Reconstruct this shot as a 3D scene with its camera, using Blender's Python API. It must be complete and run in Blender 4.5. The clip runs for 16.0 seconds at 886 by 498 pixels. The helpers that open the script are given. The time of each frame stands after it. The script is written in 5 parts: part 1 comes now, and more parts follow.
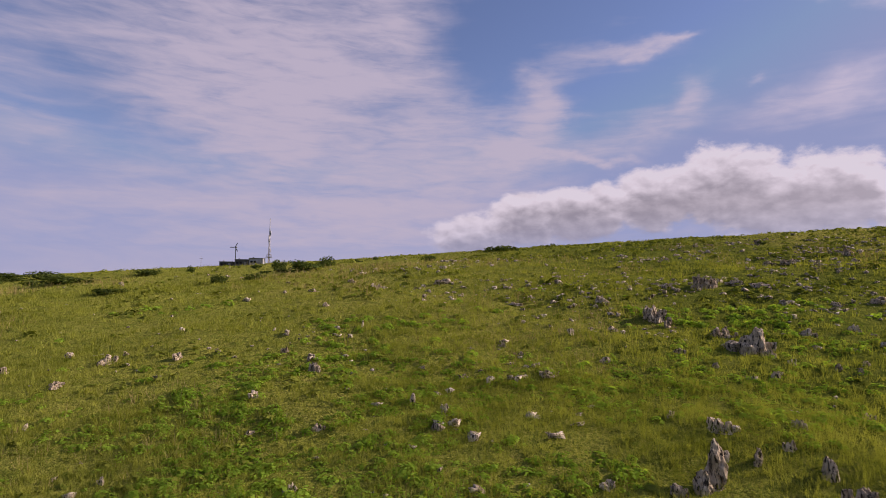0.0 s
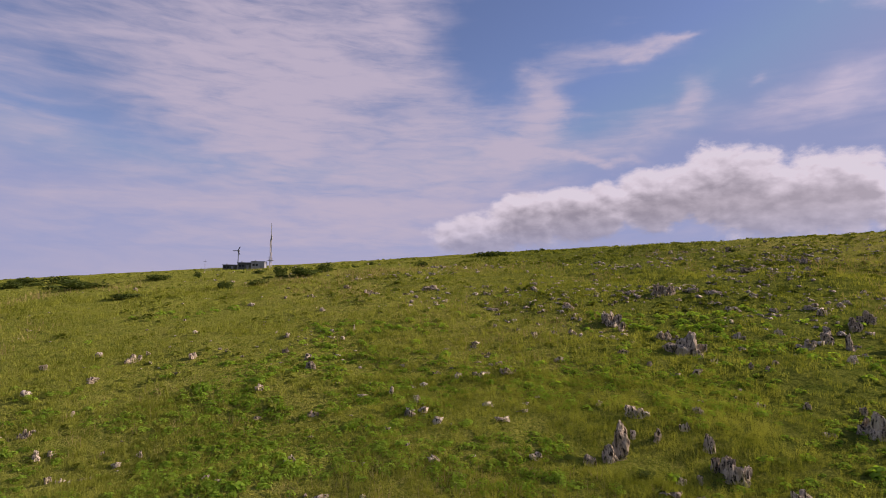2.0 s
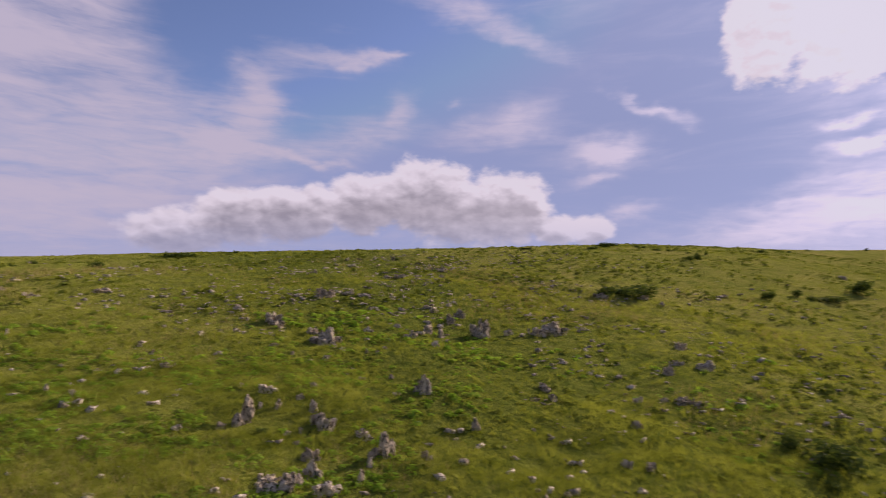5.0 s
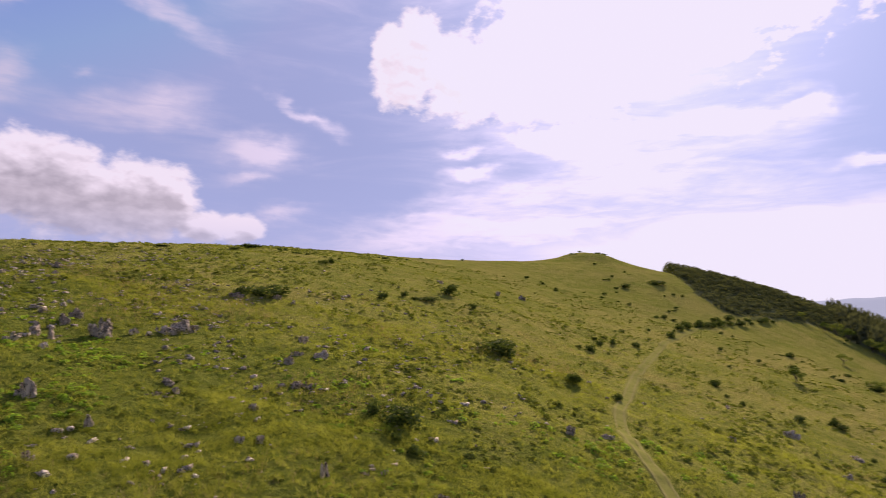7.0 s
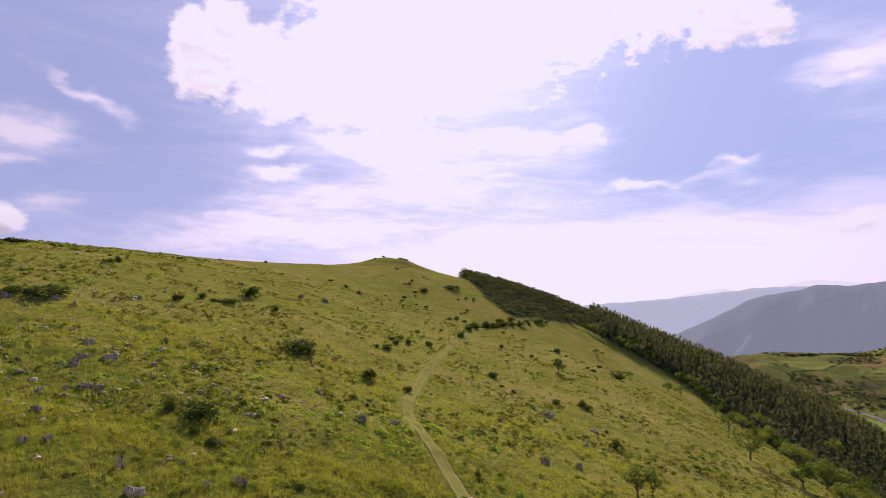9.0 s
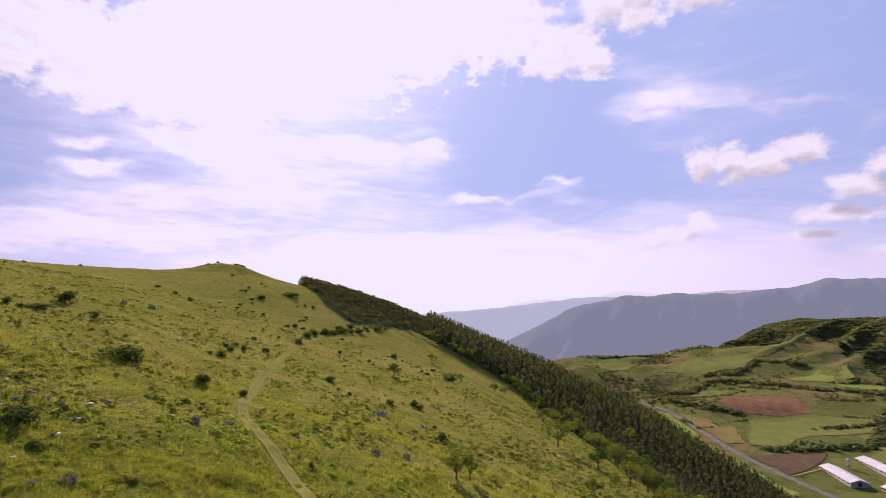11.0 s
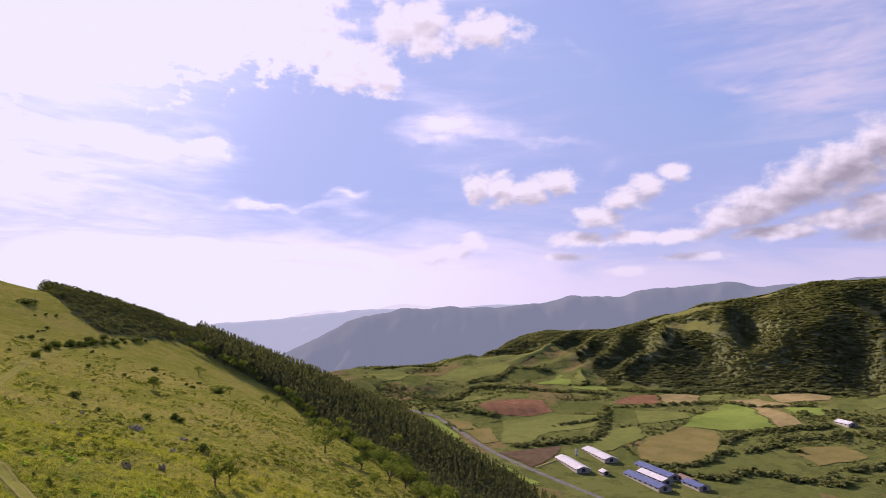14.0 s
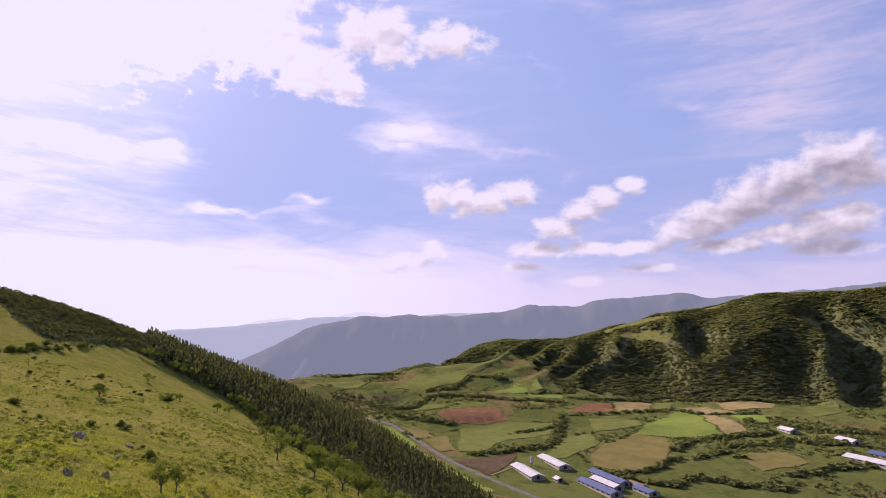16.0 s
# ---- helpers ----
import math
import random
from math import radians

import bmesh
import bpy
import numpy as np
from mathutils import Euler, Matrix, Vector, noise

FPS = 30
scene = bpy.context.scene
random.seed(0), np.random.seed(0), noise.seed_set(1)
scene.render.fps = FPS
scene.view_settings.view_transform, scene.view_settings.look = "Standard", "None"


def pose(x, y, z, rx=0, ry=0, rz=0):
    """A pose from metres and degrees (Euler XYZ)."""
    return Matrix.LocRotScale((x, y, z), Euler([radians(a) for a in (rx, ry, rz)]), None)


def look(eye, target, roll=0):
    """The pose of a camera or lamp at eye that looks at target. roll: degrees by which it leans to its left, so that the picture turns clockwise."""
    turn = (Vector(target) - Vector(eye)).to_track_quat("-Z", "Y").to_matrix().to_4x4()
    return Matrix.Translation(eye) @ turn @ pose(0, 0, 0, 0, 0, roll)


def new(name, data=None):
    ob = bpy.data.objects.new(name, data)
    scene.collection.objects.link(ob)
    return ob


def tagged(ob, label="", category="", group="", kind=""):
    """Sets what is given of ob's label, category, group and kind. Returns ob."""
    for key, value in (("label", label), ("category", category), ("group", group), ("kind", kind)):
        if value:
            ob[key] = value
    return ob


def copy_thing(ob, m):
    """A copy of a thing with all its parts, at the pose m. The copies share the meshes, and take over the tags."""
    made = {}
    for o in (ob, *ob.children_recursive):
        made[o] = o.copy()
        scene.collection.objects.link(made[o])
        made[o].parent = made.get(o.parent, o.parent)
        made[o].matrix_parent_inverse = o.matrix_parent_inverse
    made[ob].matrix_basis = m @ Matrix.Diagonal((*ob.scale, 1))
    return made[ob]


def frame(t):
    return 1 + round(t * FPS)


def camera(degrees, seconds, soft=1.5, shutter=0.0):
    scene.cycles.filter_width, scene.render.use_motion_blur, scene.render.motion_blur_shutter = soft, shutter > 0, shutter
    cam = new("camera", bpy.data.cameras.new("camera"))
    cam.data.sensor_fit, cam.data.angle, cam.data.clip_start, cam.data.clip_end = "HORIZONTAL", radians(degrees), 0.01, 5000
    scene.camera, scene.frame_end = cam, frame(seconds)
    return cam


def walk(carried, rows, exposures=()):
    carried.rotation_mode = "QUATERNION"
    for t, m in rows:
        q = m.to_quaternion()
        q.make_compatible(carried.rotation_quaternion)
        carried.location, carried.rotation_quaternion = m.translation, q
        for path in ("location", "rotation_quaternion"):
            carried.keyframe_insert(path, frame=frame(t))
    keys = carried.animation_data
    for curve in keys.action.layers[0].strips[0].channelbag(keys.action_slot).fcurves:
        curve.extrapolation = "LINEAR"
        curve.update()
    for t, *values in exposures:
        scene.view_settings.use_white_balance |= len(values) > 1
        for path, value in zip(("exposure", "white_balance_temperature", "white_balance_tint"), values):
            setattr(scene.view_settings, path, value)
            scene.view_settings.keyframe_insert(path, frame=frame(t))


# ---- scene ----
cam = camera(73.09, 16.0, soft=0.65, shutter=0.4)

# seconds, eye (x, y, z), turn to the left from +y, tilt upwards, lean; metres and degrees
PATH = [
    (0.0, -0.00, 0.00, 0.00, 0.04, 4.84, 0.57),
    (0.5, 0.55, -2.18, 0.30, 0.06, 4.83, 0.56),
    (1.0, 1.13, -4.41, 0.51, 0.07, 4.84, 0.58),
    (1.5, 1.72, -6.61, 0.67, 0.11, 4.83, 0.60),
    (2.0, 2.32, -8.87, 0.83, 0.12, 4.83, 0.62),
    (2.5, 3.07, -11.26, 0.94, -0.75, 4.82, 0.65),
    (3.0, 3.74, -13.86, 0.98, -2.95, 4.83, 0.62),
    (3.2, 3.98, -14.90, 0.98, -4.24, 4.86, 0.63),
    (5.3, 4.82, -25.08, 1.15, -32.14, 5.11, 0.27),
    (5.5, 4.58, -26.00, 1.11, -35.47, 5.14, 0.23),
    (6.0, 3.66, -28.15, 0.96, -44.26, 5.16, 0.20),
    (6.5, 2.37, -29.76, 0.82, -52.86, 5.22, 0.24),
    (7.0, 0.97, -31.08, 0.74, -60.08, 5.30, 0.18),
    (7.5, -0.71, -32.29, 0.62, -65.72, 5.39, 0.19),
    (8.0, -2.49, -33.38, 0.49, -70.49, 5.50, 0.11),
    (8.5, -4.25, -34.27, 0.26, -74.68, 5.63, 0.12),
    (9.0, -6.32, -34.90, 0.13, -78.55, 5.72, 0.14),
    (9.2, -7.15, -35.06, 0.03, -79.94, 5.80, 0.14),
    (11.3, -15.04, -36.57, -1.10, -95.86, 6.64, -0.04),
    (11.5, -15.75, -36.72, -1.15, -97.27, 6.67, -0.00),
    (12.0, -17.41, -37.03, -1.20, -100.63, 6.86, 0.01),
    (12.5, -18.98, -37.14, -1.21, -104.10, 7.03, 0.06),
    (13.0, -20.43, -37.23, -1.35, -107.81, 7.26, 0.02),
    (13.5, -21.72, -37.16, -1.60, -110.86, 7.44, 0.01),
    (14.0, -22.69, -37.05, -1.79, -114.26, 7.68, -0.01),
    (14.5, -23.48, -37.00, -1.93, -116.24, 7.92, -0.00),
    (15.0, -24.08, -37.12, -2.04, -116.99, 8.14, 0.18),
    (15.5, -24.54, -37.25, -2.20, -117.57, 8.31, 0.28),
    (16.0, -24.94, -37.32, -2.33, -118.09, 8.49, 0.31),
]
EXPOSURES = [(0.0, 0.12, 7400, 31), (3.2, 0.12, 7400, 31), (5.5, 0.21, 7300, 33), (6.2, 0.38, 7300, 35), (9.0, 0.46, 7200, 36), (16.0, 0.47, 7050, 37)]
walk(cam, [(t, pose(x, y, z, 90 + tilt, 0, turn) @ pose(0, 0, 0, 0, 0, lean)) for t, x, y, z, turn, tilt, lean in PATH], EXPOSURES)

# ---- daylight ----
SUN_TURN, SUN_UP = -80.0, 26.0  # degrees to the left of +y, degrees above the horizon
sun_way = Vector((-math.sin(radians(SUN_TURN)) * math.cos(radians(SUN_UP)), math.cos(radians(SUN_TURN)) * math.cos(radians(SUN_UP)), math.sin(radians(SUN_UP))))
sun_data = bpy.data.lights.new("sun", "SUN")
sun_data.energy, sun_data.angle, sun_data.color = 5.6, radians(1.0), (1.0, 0.93, 0.82)
sun = new("sun", sun_data)
sun.matrix_world = look(sun_way * 100, (0, 0, 0))


class Nodes:
    """Short names for building node trees."""

    def __init__(self, tree):
        self.tree, self.links = tree, tree.links
        tree.nodes.clear()

    def put(self, socket, value):
        if isinstance(value, bpy.types.NodeSocket):
            self.links.new(value, socket)
        elif value is not None:
            socket.default_value = value

    def node(self, kind, **settings):
        n = self.tree.nodes.new(kind)
        for key, value in settings.items():
            setattr(n, key, value)
        return n

    def math(self, op, a, b=None, c=None, clamp=False):
        n = self.node("ShaderNodeMath", operation=op, use_clamp=clamp)
        for i, v in enumerate((a, b, c)):
            self.put(n.inputs[i], v)
        return n.outputs[0]

    def add(self, a, b):
        return self.math("ADD", a, b)

    def sub(self, a, b):
        return self.math("SUBTRACT", a, b)

    def mul(self, a, b):
        return self.math("MULTIPLY", a, b)

    def step(self, x, low, high):
        n = self.node("ShaderNodeMapRange", interpolation_type="SMOOTHSTEP")
        for i, v in enumerate((x, low, high, 0.0, 1.0)):
            self.put(n.inputs[i], v)
        return n.outputs[0]

    def xyz(self, x, y, z):
        n = self.node("ShaderNodeCombineXYZ")
        for i, v in enumerate((x, y, z)):
            self.put(n.inputs[i], v)
        return n.outputs[0]

    def noise(self, vector, scale, detail=4.0, rough=0.5, warp=0.0):
        n = self.node("ShaderNodeTexNoise")
        self.put(n.inputs["Vector"], vector)
        n.inputs["Scale"].default_value, n.inputs["Detail"].default_value = scale, detail
        n.inputs["Roughness"].default_value, n.inputs["Distortion"].default_value = rough, warp
        return n.outputs["Fac"]

    def mix(self, fac, a, b, blend="MIX"):
        n = self.node("ShaderNodeMix", data_type="RGBA", blend_type=blend)
        self.put(n.inputs[0], fac)
        self.put(n.inputs[6], (*a, 1.0) if isinstance(a, tuple) else a)
        self.put(n.inputs[7], (*b, 1.0) if isinstance(b, tuple) else b)
        return n.outputs[2]


world = bpy.data.worlds.new("sky")
scene.world = world
world.use_nodes = True
world.cycles.sampling_method, world.cycles.sample_map_resolution = "MANUAL", 256
k = Nodes(world.node_tree)
sky = k.node("ShaderNodeTexSky", sky_type="NISHITA", sun_disc=False)
sky.sun_elevation, sky.sun_rotation = radians(SUN_UP), radians(-SUN_TURN)
sky.altitude, sky.air_density, sky.dust_density, sky.ozone_density = 500, 1.0, 0.6, 2.5
way = k.node("ShaderNodeTexCoord").outputs["Generated"]
part_xyz = k.node("ShaderNodeSeparateXYZ")
k.put(part_xyz.inputs[0], way)
dx, dy, dz = part_xyz.outputs
up = k.mul(k.math("ARCSINE", dz), 57.2958)
turn = k.mul(k.math("ARCTAN2", k.mul(dx, -1.0), dy), 57.2958)
spot = k.xyz(turn, up, 0.0)
plane = k.xyz(turn, k.mul(up, 1.6), 0.0)

# thin high cloud in drawn-out strokes, and gaps between them: turn, up, half length, half width, slant, strength
VEIL_WEST = [
    (20.3, 23.7, 16.6, 5.95, 170, 0.60), (20.0, 19.2, 8.3, 4.32, 177, 0.55), (11.3, 19.2, 6.6, 4.86, -59, 0.55), (24.5, 8.1, 13.3, 4.32, -179, 0.55), (8.5, 11.3, 10.1, 4.32, -177, 0.45), (35.0, 13.6, 2.7, 2.16, -173, 0.30),
    (4.0, 6.9, 8.9, 3.24, 171, 0.45), (4.3, 24.8, 2.9, 1.89, -139, 0.50), (3.7, 19.3, 5.0, 1.41, -172, 0.40), (-1.8, 16.3, 6.1, 2.16, -172, 0.45), (-5.1, 12.6, 7.1, 2.70, 178, 0.35),
]
GAPS_WEST = [
    (32.2, 16.3, 3.5, 2.70, -170, -0.50), (24.5, 12.6, 4.2, 1.41, -173, -0.55), (34.9, 10.9, 2.7, 0.86, -167, -0.45), (33.1, 3.8, 2.9, 0.65, 177, -0.25), (12.7, 11.2, 2.2, 0.97, 151, -0.35), (6.5, 17.9, 3.2, 0.97, 170, -0.55),
    (10.7, 13.9, 2.2, 0.86, 151, -0.25), (-7.0, 24.9, 5.3, 4.32, -172, -0.55), (-4.0, 21.7, 2.7, 2.70, 168, -0.45), (-24.6, 23.8, 11.3, 2.70, -168, -0.50), (-15.8, 19.1, 4.1, 2.16, 177, -0.30), (-20.5, 13.0, 6.6, 2.16, 167, -0.40),
    (-28.9, 20.1, 3.3, 2.70, 176, -0.35),
]
HOOKED_WISPS = [
    (-18.8, 22.5, 2.8, 0.54, 176, 1.01), (-22.2, 23.0, 1.6, 0.27, 168, 0.87), (-13.0, 22.0, 4.0, 1.19, 173, 0.65), (-9.4, 19.7, 2.5, 1.30, -136, 0.90), (-9.8, 17.0, 2.0, 1.51, -49, 0.72), (-6.8, 14.2, 2.5, 1.62, -38, 0.58),
    (-23.0, 17.9, 1.5, 1.08, -64, 0.72), (-20.4, 15.8, 2.8, 1.19, -26, 0.61), (-15.2, 14.3, 3.6, 1.08, -9, 0.55), (-9.7, 13.5, 4.5, 0.32, -174, 0.58), (-15.6, 12.8, 2.3, 0.27, -174, 0.72), (-34.8, 16.7, 2.6, 1.19, -18, 0.65),
    (-29.8, 15.7, 3.4, 1.30, -5, 0.61), (-27.9, 18.7, 0.9, 0.32, 179, 0.80),
]
WISPS_NORTH_EAST = [
    (-28.4, 26.7, 4.0, 0.97, -162, 0.75), (-35.2, 24.2, 4.6, 0.86, -153, 0.80), (-32.5, 17.1, 5.5, 1.30, 173, 0.42), (-45.6, 18.0, 2.2, 0.32, -159, 0.55), (-48.5, 16.6, 1.9, 0.43, -150, 0.60), (-42.6, 13.9, 2.9, 0.86, 177, 0.95),
    (-41.2, 11.2, 2.0, 0.32, 173, 0.45), (-44.9, 8.4, 1.9, 0.49, 171, 0.95), (-49.8, 17.9, 6.8, 6.49, -114, -0.25), (-34.2, 14.9, 9.4, 4.86, 153, -0.30), (-69.9, 15.3, 3.3, 0.38, -174, 0.60), (-70.6, 14.4, 2.4, 0.27, -169, 0.50),
    (-62.1, 14.5, 1.9, 0.27, -175, 0.50), (-63.0, 12.5, 2.0, 0.38, 172, 0.70), (-58.0, 8.6, 4.3, 0.76, 172, 0.40),
]
WISPS_BY_THE_SUN = [
    (-67.1, 9.1, 5.9, 1.30, -180, 0.45), (-62.0, 6.2, 11.1, 1.30, 178, 0.55), (-45.4, 18.1, 1.9, 0.43, -154, 0.45), (-48.5, 16.6, 2.3, 0.43, -155, 0.50), (-43.2, 14.2, 2.4, 1.08, -172, 0.95), (-42.2, 11.4, 1.1, 0.32, 172, 0.60),
    (-62.4, 14.5, 1.9, 0.27, 177, 0.60), (-63.0, 12.4, 2.2, 0.38, 168, 0.75), (-69.3, 14.8, 3.0, 0.38, -162, 0.55), (-72.0, 15.5, 4.7, 1.08, -171, 0.50), (-57.0, 8.5, 2.8, 0.32, 174, 0.50), (-61.4, 6.7, 10.1, 0.86, 175, 0.60),
    (-61.0, 7.7, 6.1, 0.65, 168, 0.50), (-65.5, 10.4, 6.8, 0.65, 176, 0.40), (-74.2, 12.2, 3.5, 0.54, 179, 0.45),
]
VEIL_BY_THE_SUN = [
    (-81.0, 13.0, 13.0, 4.5, 0, 0.55), (-106.0, 11.2, 2.2, 0.5, 8, 0.60),
    (-85.9, 15.8, 4.2, 0.49, 178, 0.45), (-92.6, 16.3, 1.5, 0.27, 179, 0.70), (-104.9, 12.9, 1.6, 0.32, -178, 0.75), (-98.2, 11.3, 2.7, 0.32, 178, 0.60), (-113.5, 19.1, 3.1, 0.86, 177, 0.60), (-111.8, 18.0, 1.1, 0.27, -179, 0.50),
    (-55.2, 10.6, 9.9, 2.38, 175, -0.30), (-83.7, 12.7, 7.3, 1.62, -170, -0.25),
]
WISPS_OVER_VALLEY = [
    (-103.0, 16.5, 7.4, 3.78, -161, -0.50), (-97.9, 13.1, 2.9, 1.08, -176, -0.30), (-113.5, 19.1, 3.0, 0.54, -176, 0.50), (-120.2, 18.2, 4.7, 0.49, -171, 0.62), (-126.3, 17.4, 2.3, 0.27, -176, 0.55), (-117.4, 20.3, 3.7, 0.65, -163, 0.30),
    (-126.9, 26.6, 1.6, 0.32, -140, 0.35), (-130.1, 14.8, 0.8, 0.43, 150, 0.35), (-141.1, 20.5, 1.7, 0.49, -164, 0.60), (-146.3, 19.1, 2.5, 0.86, -176, 0.55), (-150.9, 19.8, 3.8, 1.62, 176, 0.50), (-146.7, 24.8, 8.8, 3.24, -163, 0.45),
    (-147.2, 16.4, 4.7, 1.08, 178, 0.30),
]
WISPS_FAR = [
    (-83.0, 15.7, 1.3, 0.43, 178, 0.70), (-85.2, 16.4, 1.2, 0.27, 168, 0.50), (-87.9, 15.8, 2.3, 0.43, 172, 0.70), (-92.8, 16.3, 1.3, 0.32, 173, 0.60), (-90.8, 17.6, 1.8, 0.32, -176, 0.50), (-97.9, 11.4, 2.4, 0.22, 177, 0.50),
    (-102.4, 12.0, 2.9, 0.32, 174, 0.60), (-105.0, 13.0, 1.6, 0.27, 177, 0.70), (-81.1, 13.3, 2.7, 0.76, -175, 0.40), (-100.4, 16.6, 7.5, 3.78, -170, -0.45), (-132.4, 20.1, 9.6, 4.32, -153, -0.50), (-111.1, 13.0, 4.3, 1.08, -177, -0.30),
    (-130.3, 26.9, 5.7, 2.70, -174, -0.30),
]
slanted = k.node("ShaderNodeMapping")
k.put(slanted.inputs["Vector"], plane)
slanted.inputs["Rotation"].default_value, slanted.inputs["Scale"].default_value = (0, 0, radians(-22)), (0.36, 1.15, 1.0)
streaks = slanted.outputs[0]
wisps = k.noise(streaks, 0.22, 7.0, 0.55, 0.7)
fibres = k.noise(streaks, 0.70, 5.0, 0.58, 0.5)
bend = k.node("ShaderNodeTexNoise")
k.put(bend.inputs["Vector"], plane)
bend.inputs["Scale"].default_value, bend.inputs["Detail"].default_value = 0.30, 4.0
off = k.node("ShaderNodeVectorMath", operation="MULTIPLY_ADD")
k.put(off.inputs[0], bend.outputs["Color"])
off.inputs[1].default_value = (4.0, 3.0, 0.0)
k.put(off.inputs[2], spot)
bent = k.node("ShaderNodeVectorMath", operation="SUBTRACT")
k.put(bent.inputs[0], off.outputs[0])
bent.inputs[1].default_value = (2.0, 1.5, 0.0)
amount = 0.0
for st, su, half, wide, slant, power in VEIL_WEST + GAPS_WEST + HOOKED_WISPS + WISPS_NORTH_EAST + WISPS_BY_THE_SUN + VEIL_BY_THE_SUN + WISPS_OVER_VALLEY + WISPS_FAR:
    along, over = Vector((math.cos(radians(slant)), math.sin(radians(slant)), 0)) / (half * 1.2), Vector((-math.sin(radians(slant)), math.cos(radians(slant)), 0)) / (wide * 1.35)
    sides = []
    for side in (along, over):
        dot = k.node("ShaderNodeVectorMath", operation="DOT_PRODUCT")
        k.put(dot.inputs[0], bent.outputs[0])
        dot.inputs[1].default_value = side
        sides.append(k.sub(dot.outputs["Value"], side.dot((st, su, 0))))
    far = k.math("MULTIPLY_ADD", sides[0], sides[0], k.mul(sides[1], sides[1]))
    amount = k.math("MULTIPLY_ADD", k.math("POWER", 0.42, far), power, amount)
sunward = k.mul(k.step(turn, -40.0, -95.0), k.sub(1.0, k.mul(k.step(turn, -112.0, -150.0), 0.45)))
thin_cover = k.mul(k.step(k.add(k.add(k.mul(k.sub(wisps, 0.5), 1.5), k.mul(k.sub(fibres, 0.5), 0.35)), k.mul(k.mul(amount, 0.80), k.add(0.35, k.mul(fibres, 1.3)))), -0.30, 1.15), 0.95)
low_veil = k.mul(k.step(k.add(up, k.mul(k.sub(wisps, 0.5), 9.0)), k.add(7.0, k.mul(sunward, 5.0)), k.add(1.0, k.mul(sunward, 4.0))), k.add(0.62, k.mul(sunward, 0.38)))
thin_cover = k.math("MAXIMUM", thin_cover, low_veil)

# heaped clouds: turn, up, half width, half height
HEAPS_RIDGE = [
    (-7.9, 9.1, 2.8, 1.3), (-11.6, 9.0, 3.3, 1.8), (-14.7, 8.5, 3.3, 2.5), (-18.7, 9.4, 2.9, 2.8), (-21.4, 9.6, 3.3, 2.8), (-24.6, 10.1, 3.2, 3.9),
    (-27.9, 9.1, 3.9, 4.1), (-32.0, 8.8, 3.3, 3.9), (-34.4, 9.1, 3.6, 3.4), (-25.5, 9.9, 4.4, 3.8), (-30.3, 8.9, 3.9, 3.1), (-34.1, 8.2, 2.9, 2.8),
    (-38.0, 6.8, 2.6, 1.5), (-41.2, 6.8, 2.4, 1.5), (-18.8, 9.1, 3.3, 3.0), (-12.5, 7.9, 3.9, 2.7), (-7.6, 7.4, 4.4, 2.5), (-3.2, 6.1, 5.0, 2.2),
]
HEAPS_SUN = [
    (-56.1, 21.3, 3.3, 3.6), (-55.1, 23.7, 2.2, 2.7), (-57.6, 24.3, 2.8, 3.2), (-61.7, 21.4, 4.4, 4.5), (-66.5, 21.4, 6.7, 4.9), (-72.0, 21.4, 6.7, 5.9),
    (-70.4, 23.8, 7.2, 5.9), (-77.1, 25.5, 8.3, 6.5), (-85.0, 26.3, 7.8, 6.5), (-91.1, 26.4, 5.0, 4.9), (-105.5, 24.4, 3.9, 2.7), (-103.2, 23.5, 1.7, 1.4),
    (-108.6, 23.4, 2.0, 1.8),
]
HEAPS_VALLEY = [
    (-117.7, 13.6, 1.8, 1.9), (-119.9, 13.2, 2.4, 1.8), (-122.6, 13.0, 2.7, 1.7), (-125.4, 13.7, 2.4, 1.6), (-135.8, 14.0, 1.7, 1.0), (-133.8, 13.0, 2.0, 1.3),
    (-131.7, 11.9, 2.4, 1.4), (-129.0, 10.4, 2.6, 1.3), (-114.4, 7.3, 3.4, 1.2), (-117.1, 8.4, 1.8, 0.9), (-111.1, 6.8, 1.4, 0.5), (-127.4, 8.3, 2.9, 0.9),
    (-132.0, 8.3, 3.3, 0.8),
]
HEAPS_BANK = [
    (-136.0, 8.3, 2.8, 0.8), (-125.8, 6.7, 2.8, 0.5), (-139.9, 9.6, 2.9, 1.5), (-142.7, 10.6, 3.1, 1.9), (-145.8, 11.7, 3.7, 2.4), (-149.2, 12.9, 3.9, 2.6),
    (-152.7, 13.9, 4.4, 2.9), (-143.8, 8.1, 4.4, 0.8), (-148.4, 8.8, 4.4, 1.1), (-151.9, 9.6, 3.9, 1.6), (-137.8, 6.4, 3.3, 0.5), (-131.7, 5.3, 2.2, 0.6),
    (-151.4, 7.4, 3.9, 0.9), (-111.4, 28.1, 5.0, 3.2), (-118.3, 27.7, 4.4, 1.9), (-108.1, 23.6, 2.8, 1.6), (-103.6, 24.8, 2.8, 2.4), (-99.2, 28.1, 6.7, 5.4),
    (150.0, 12.0, 14.0, 5.0), (100.0, 10.0, 12.0, 4.0),
]
ELSEWHERE = [(150.0, 12.0, 14.0, 5.0), (100.0, 10.0, 12.0, 4.0)]
puff = k.noise(plane, 0.42, 9.0, 0.58, 0.15)


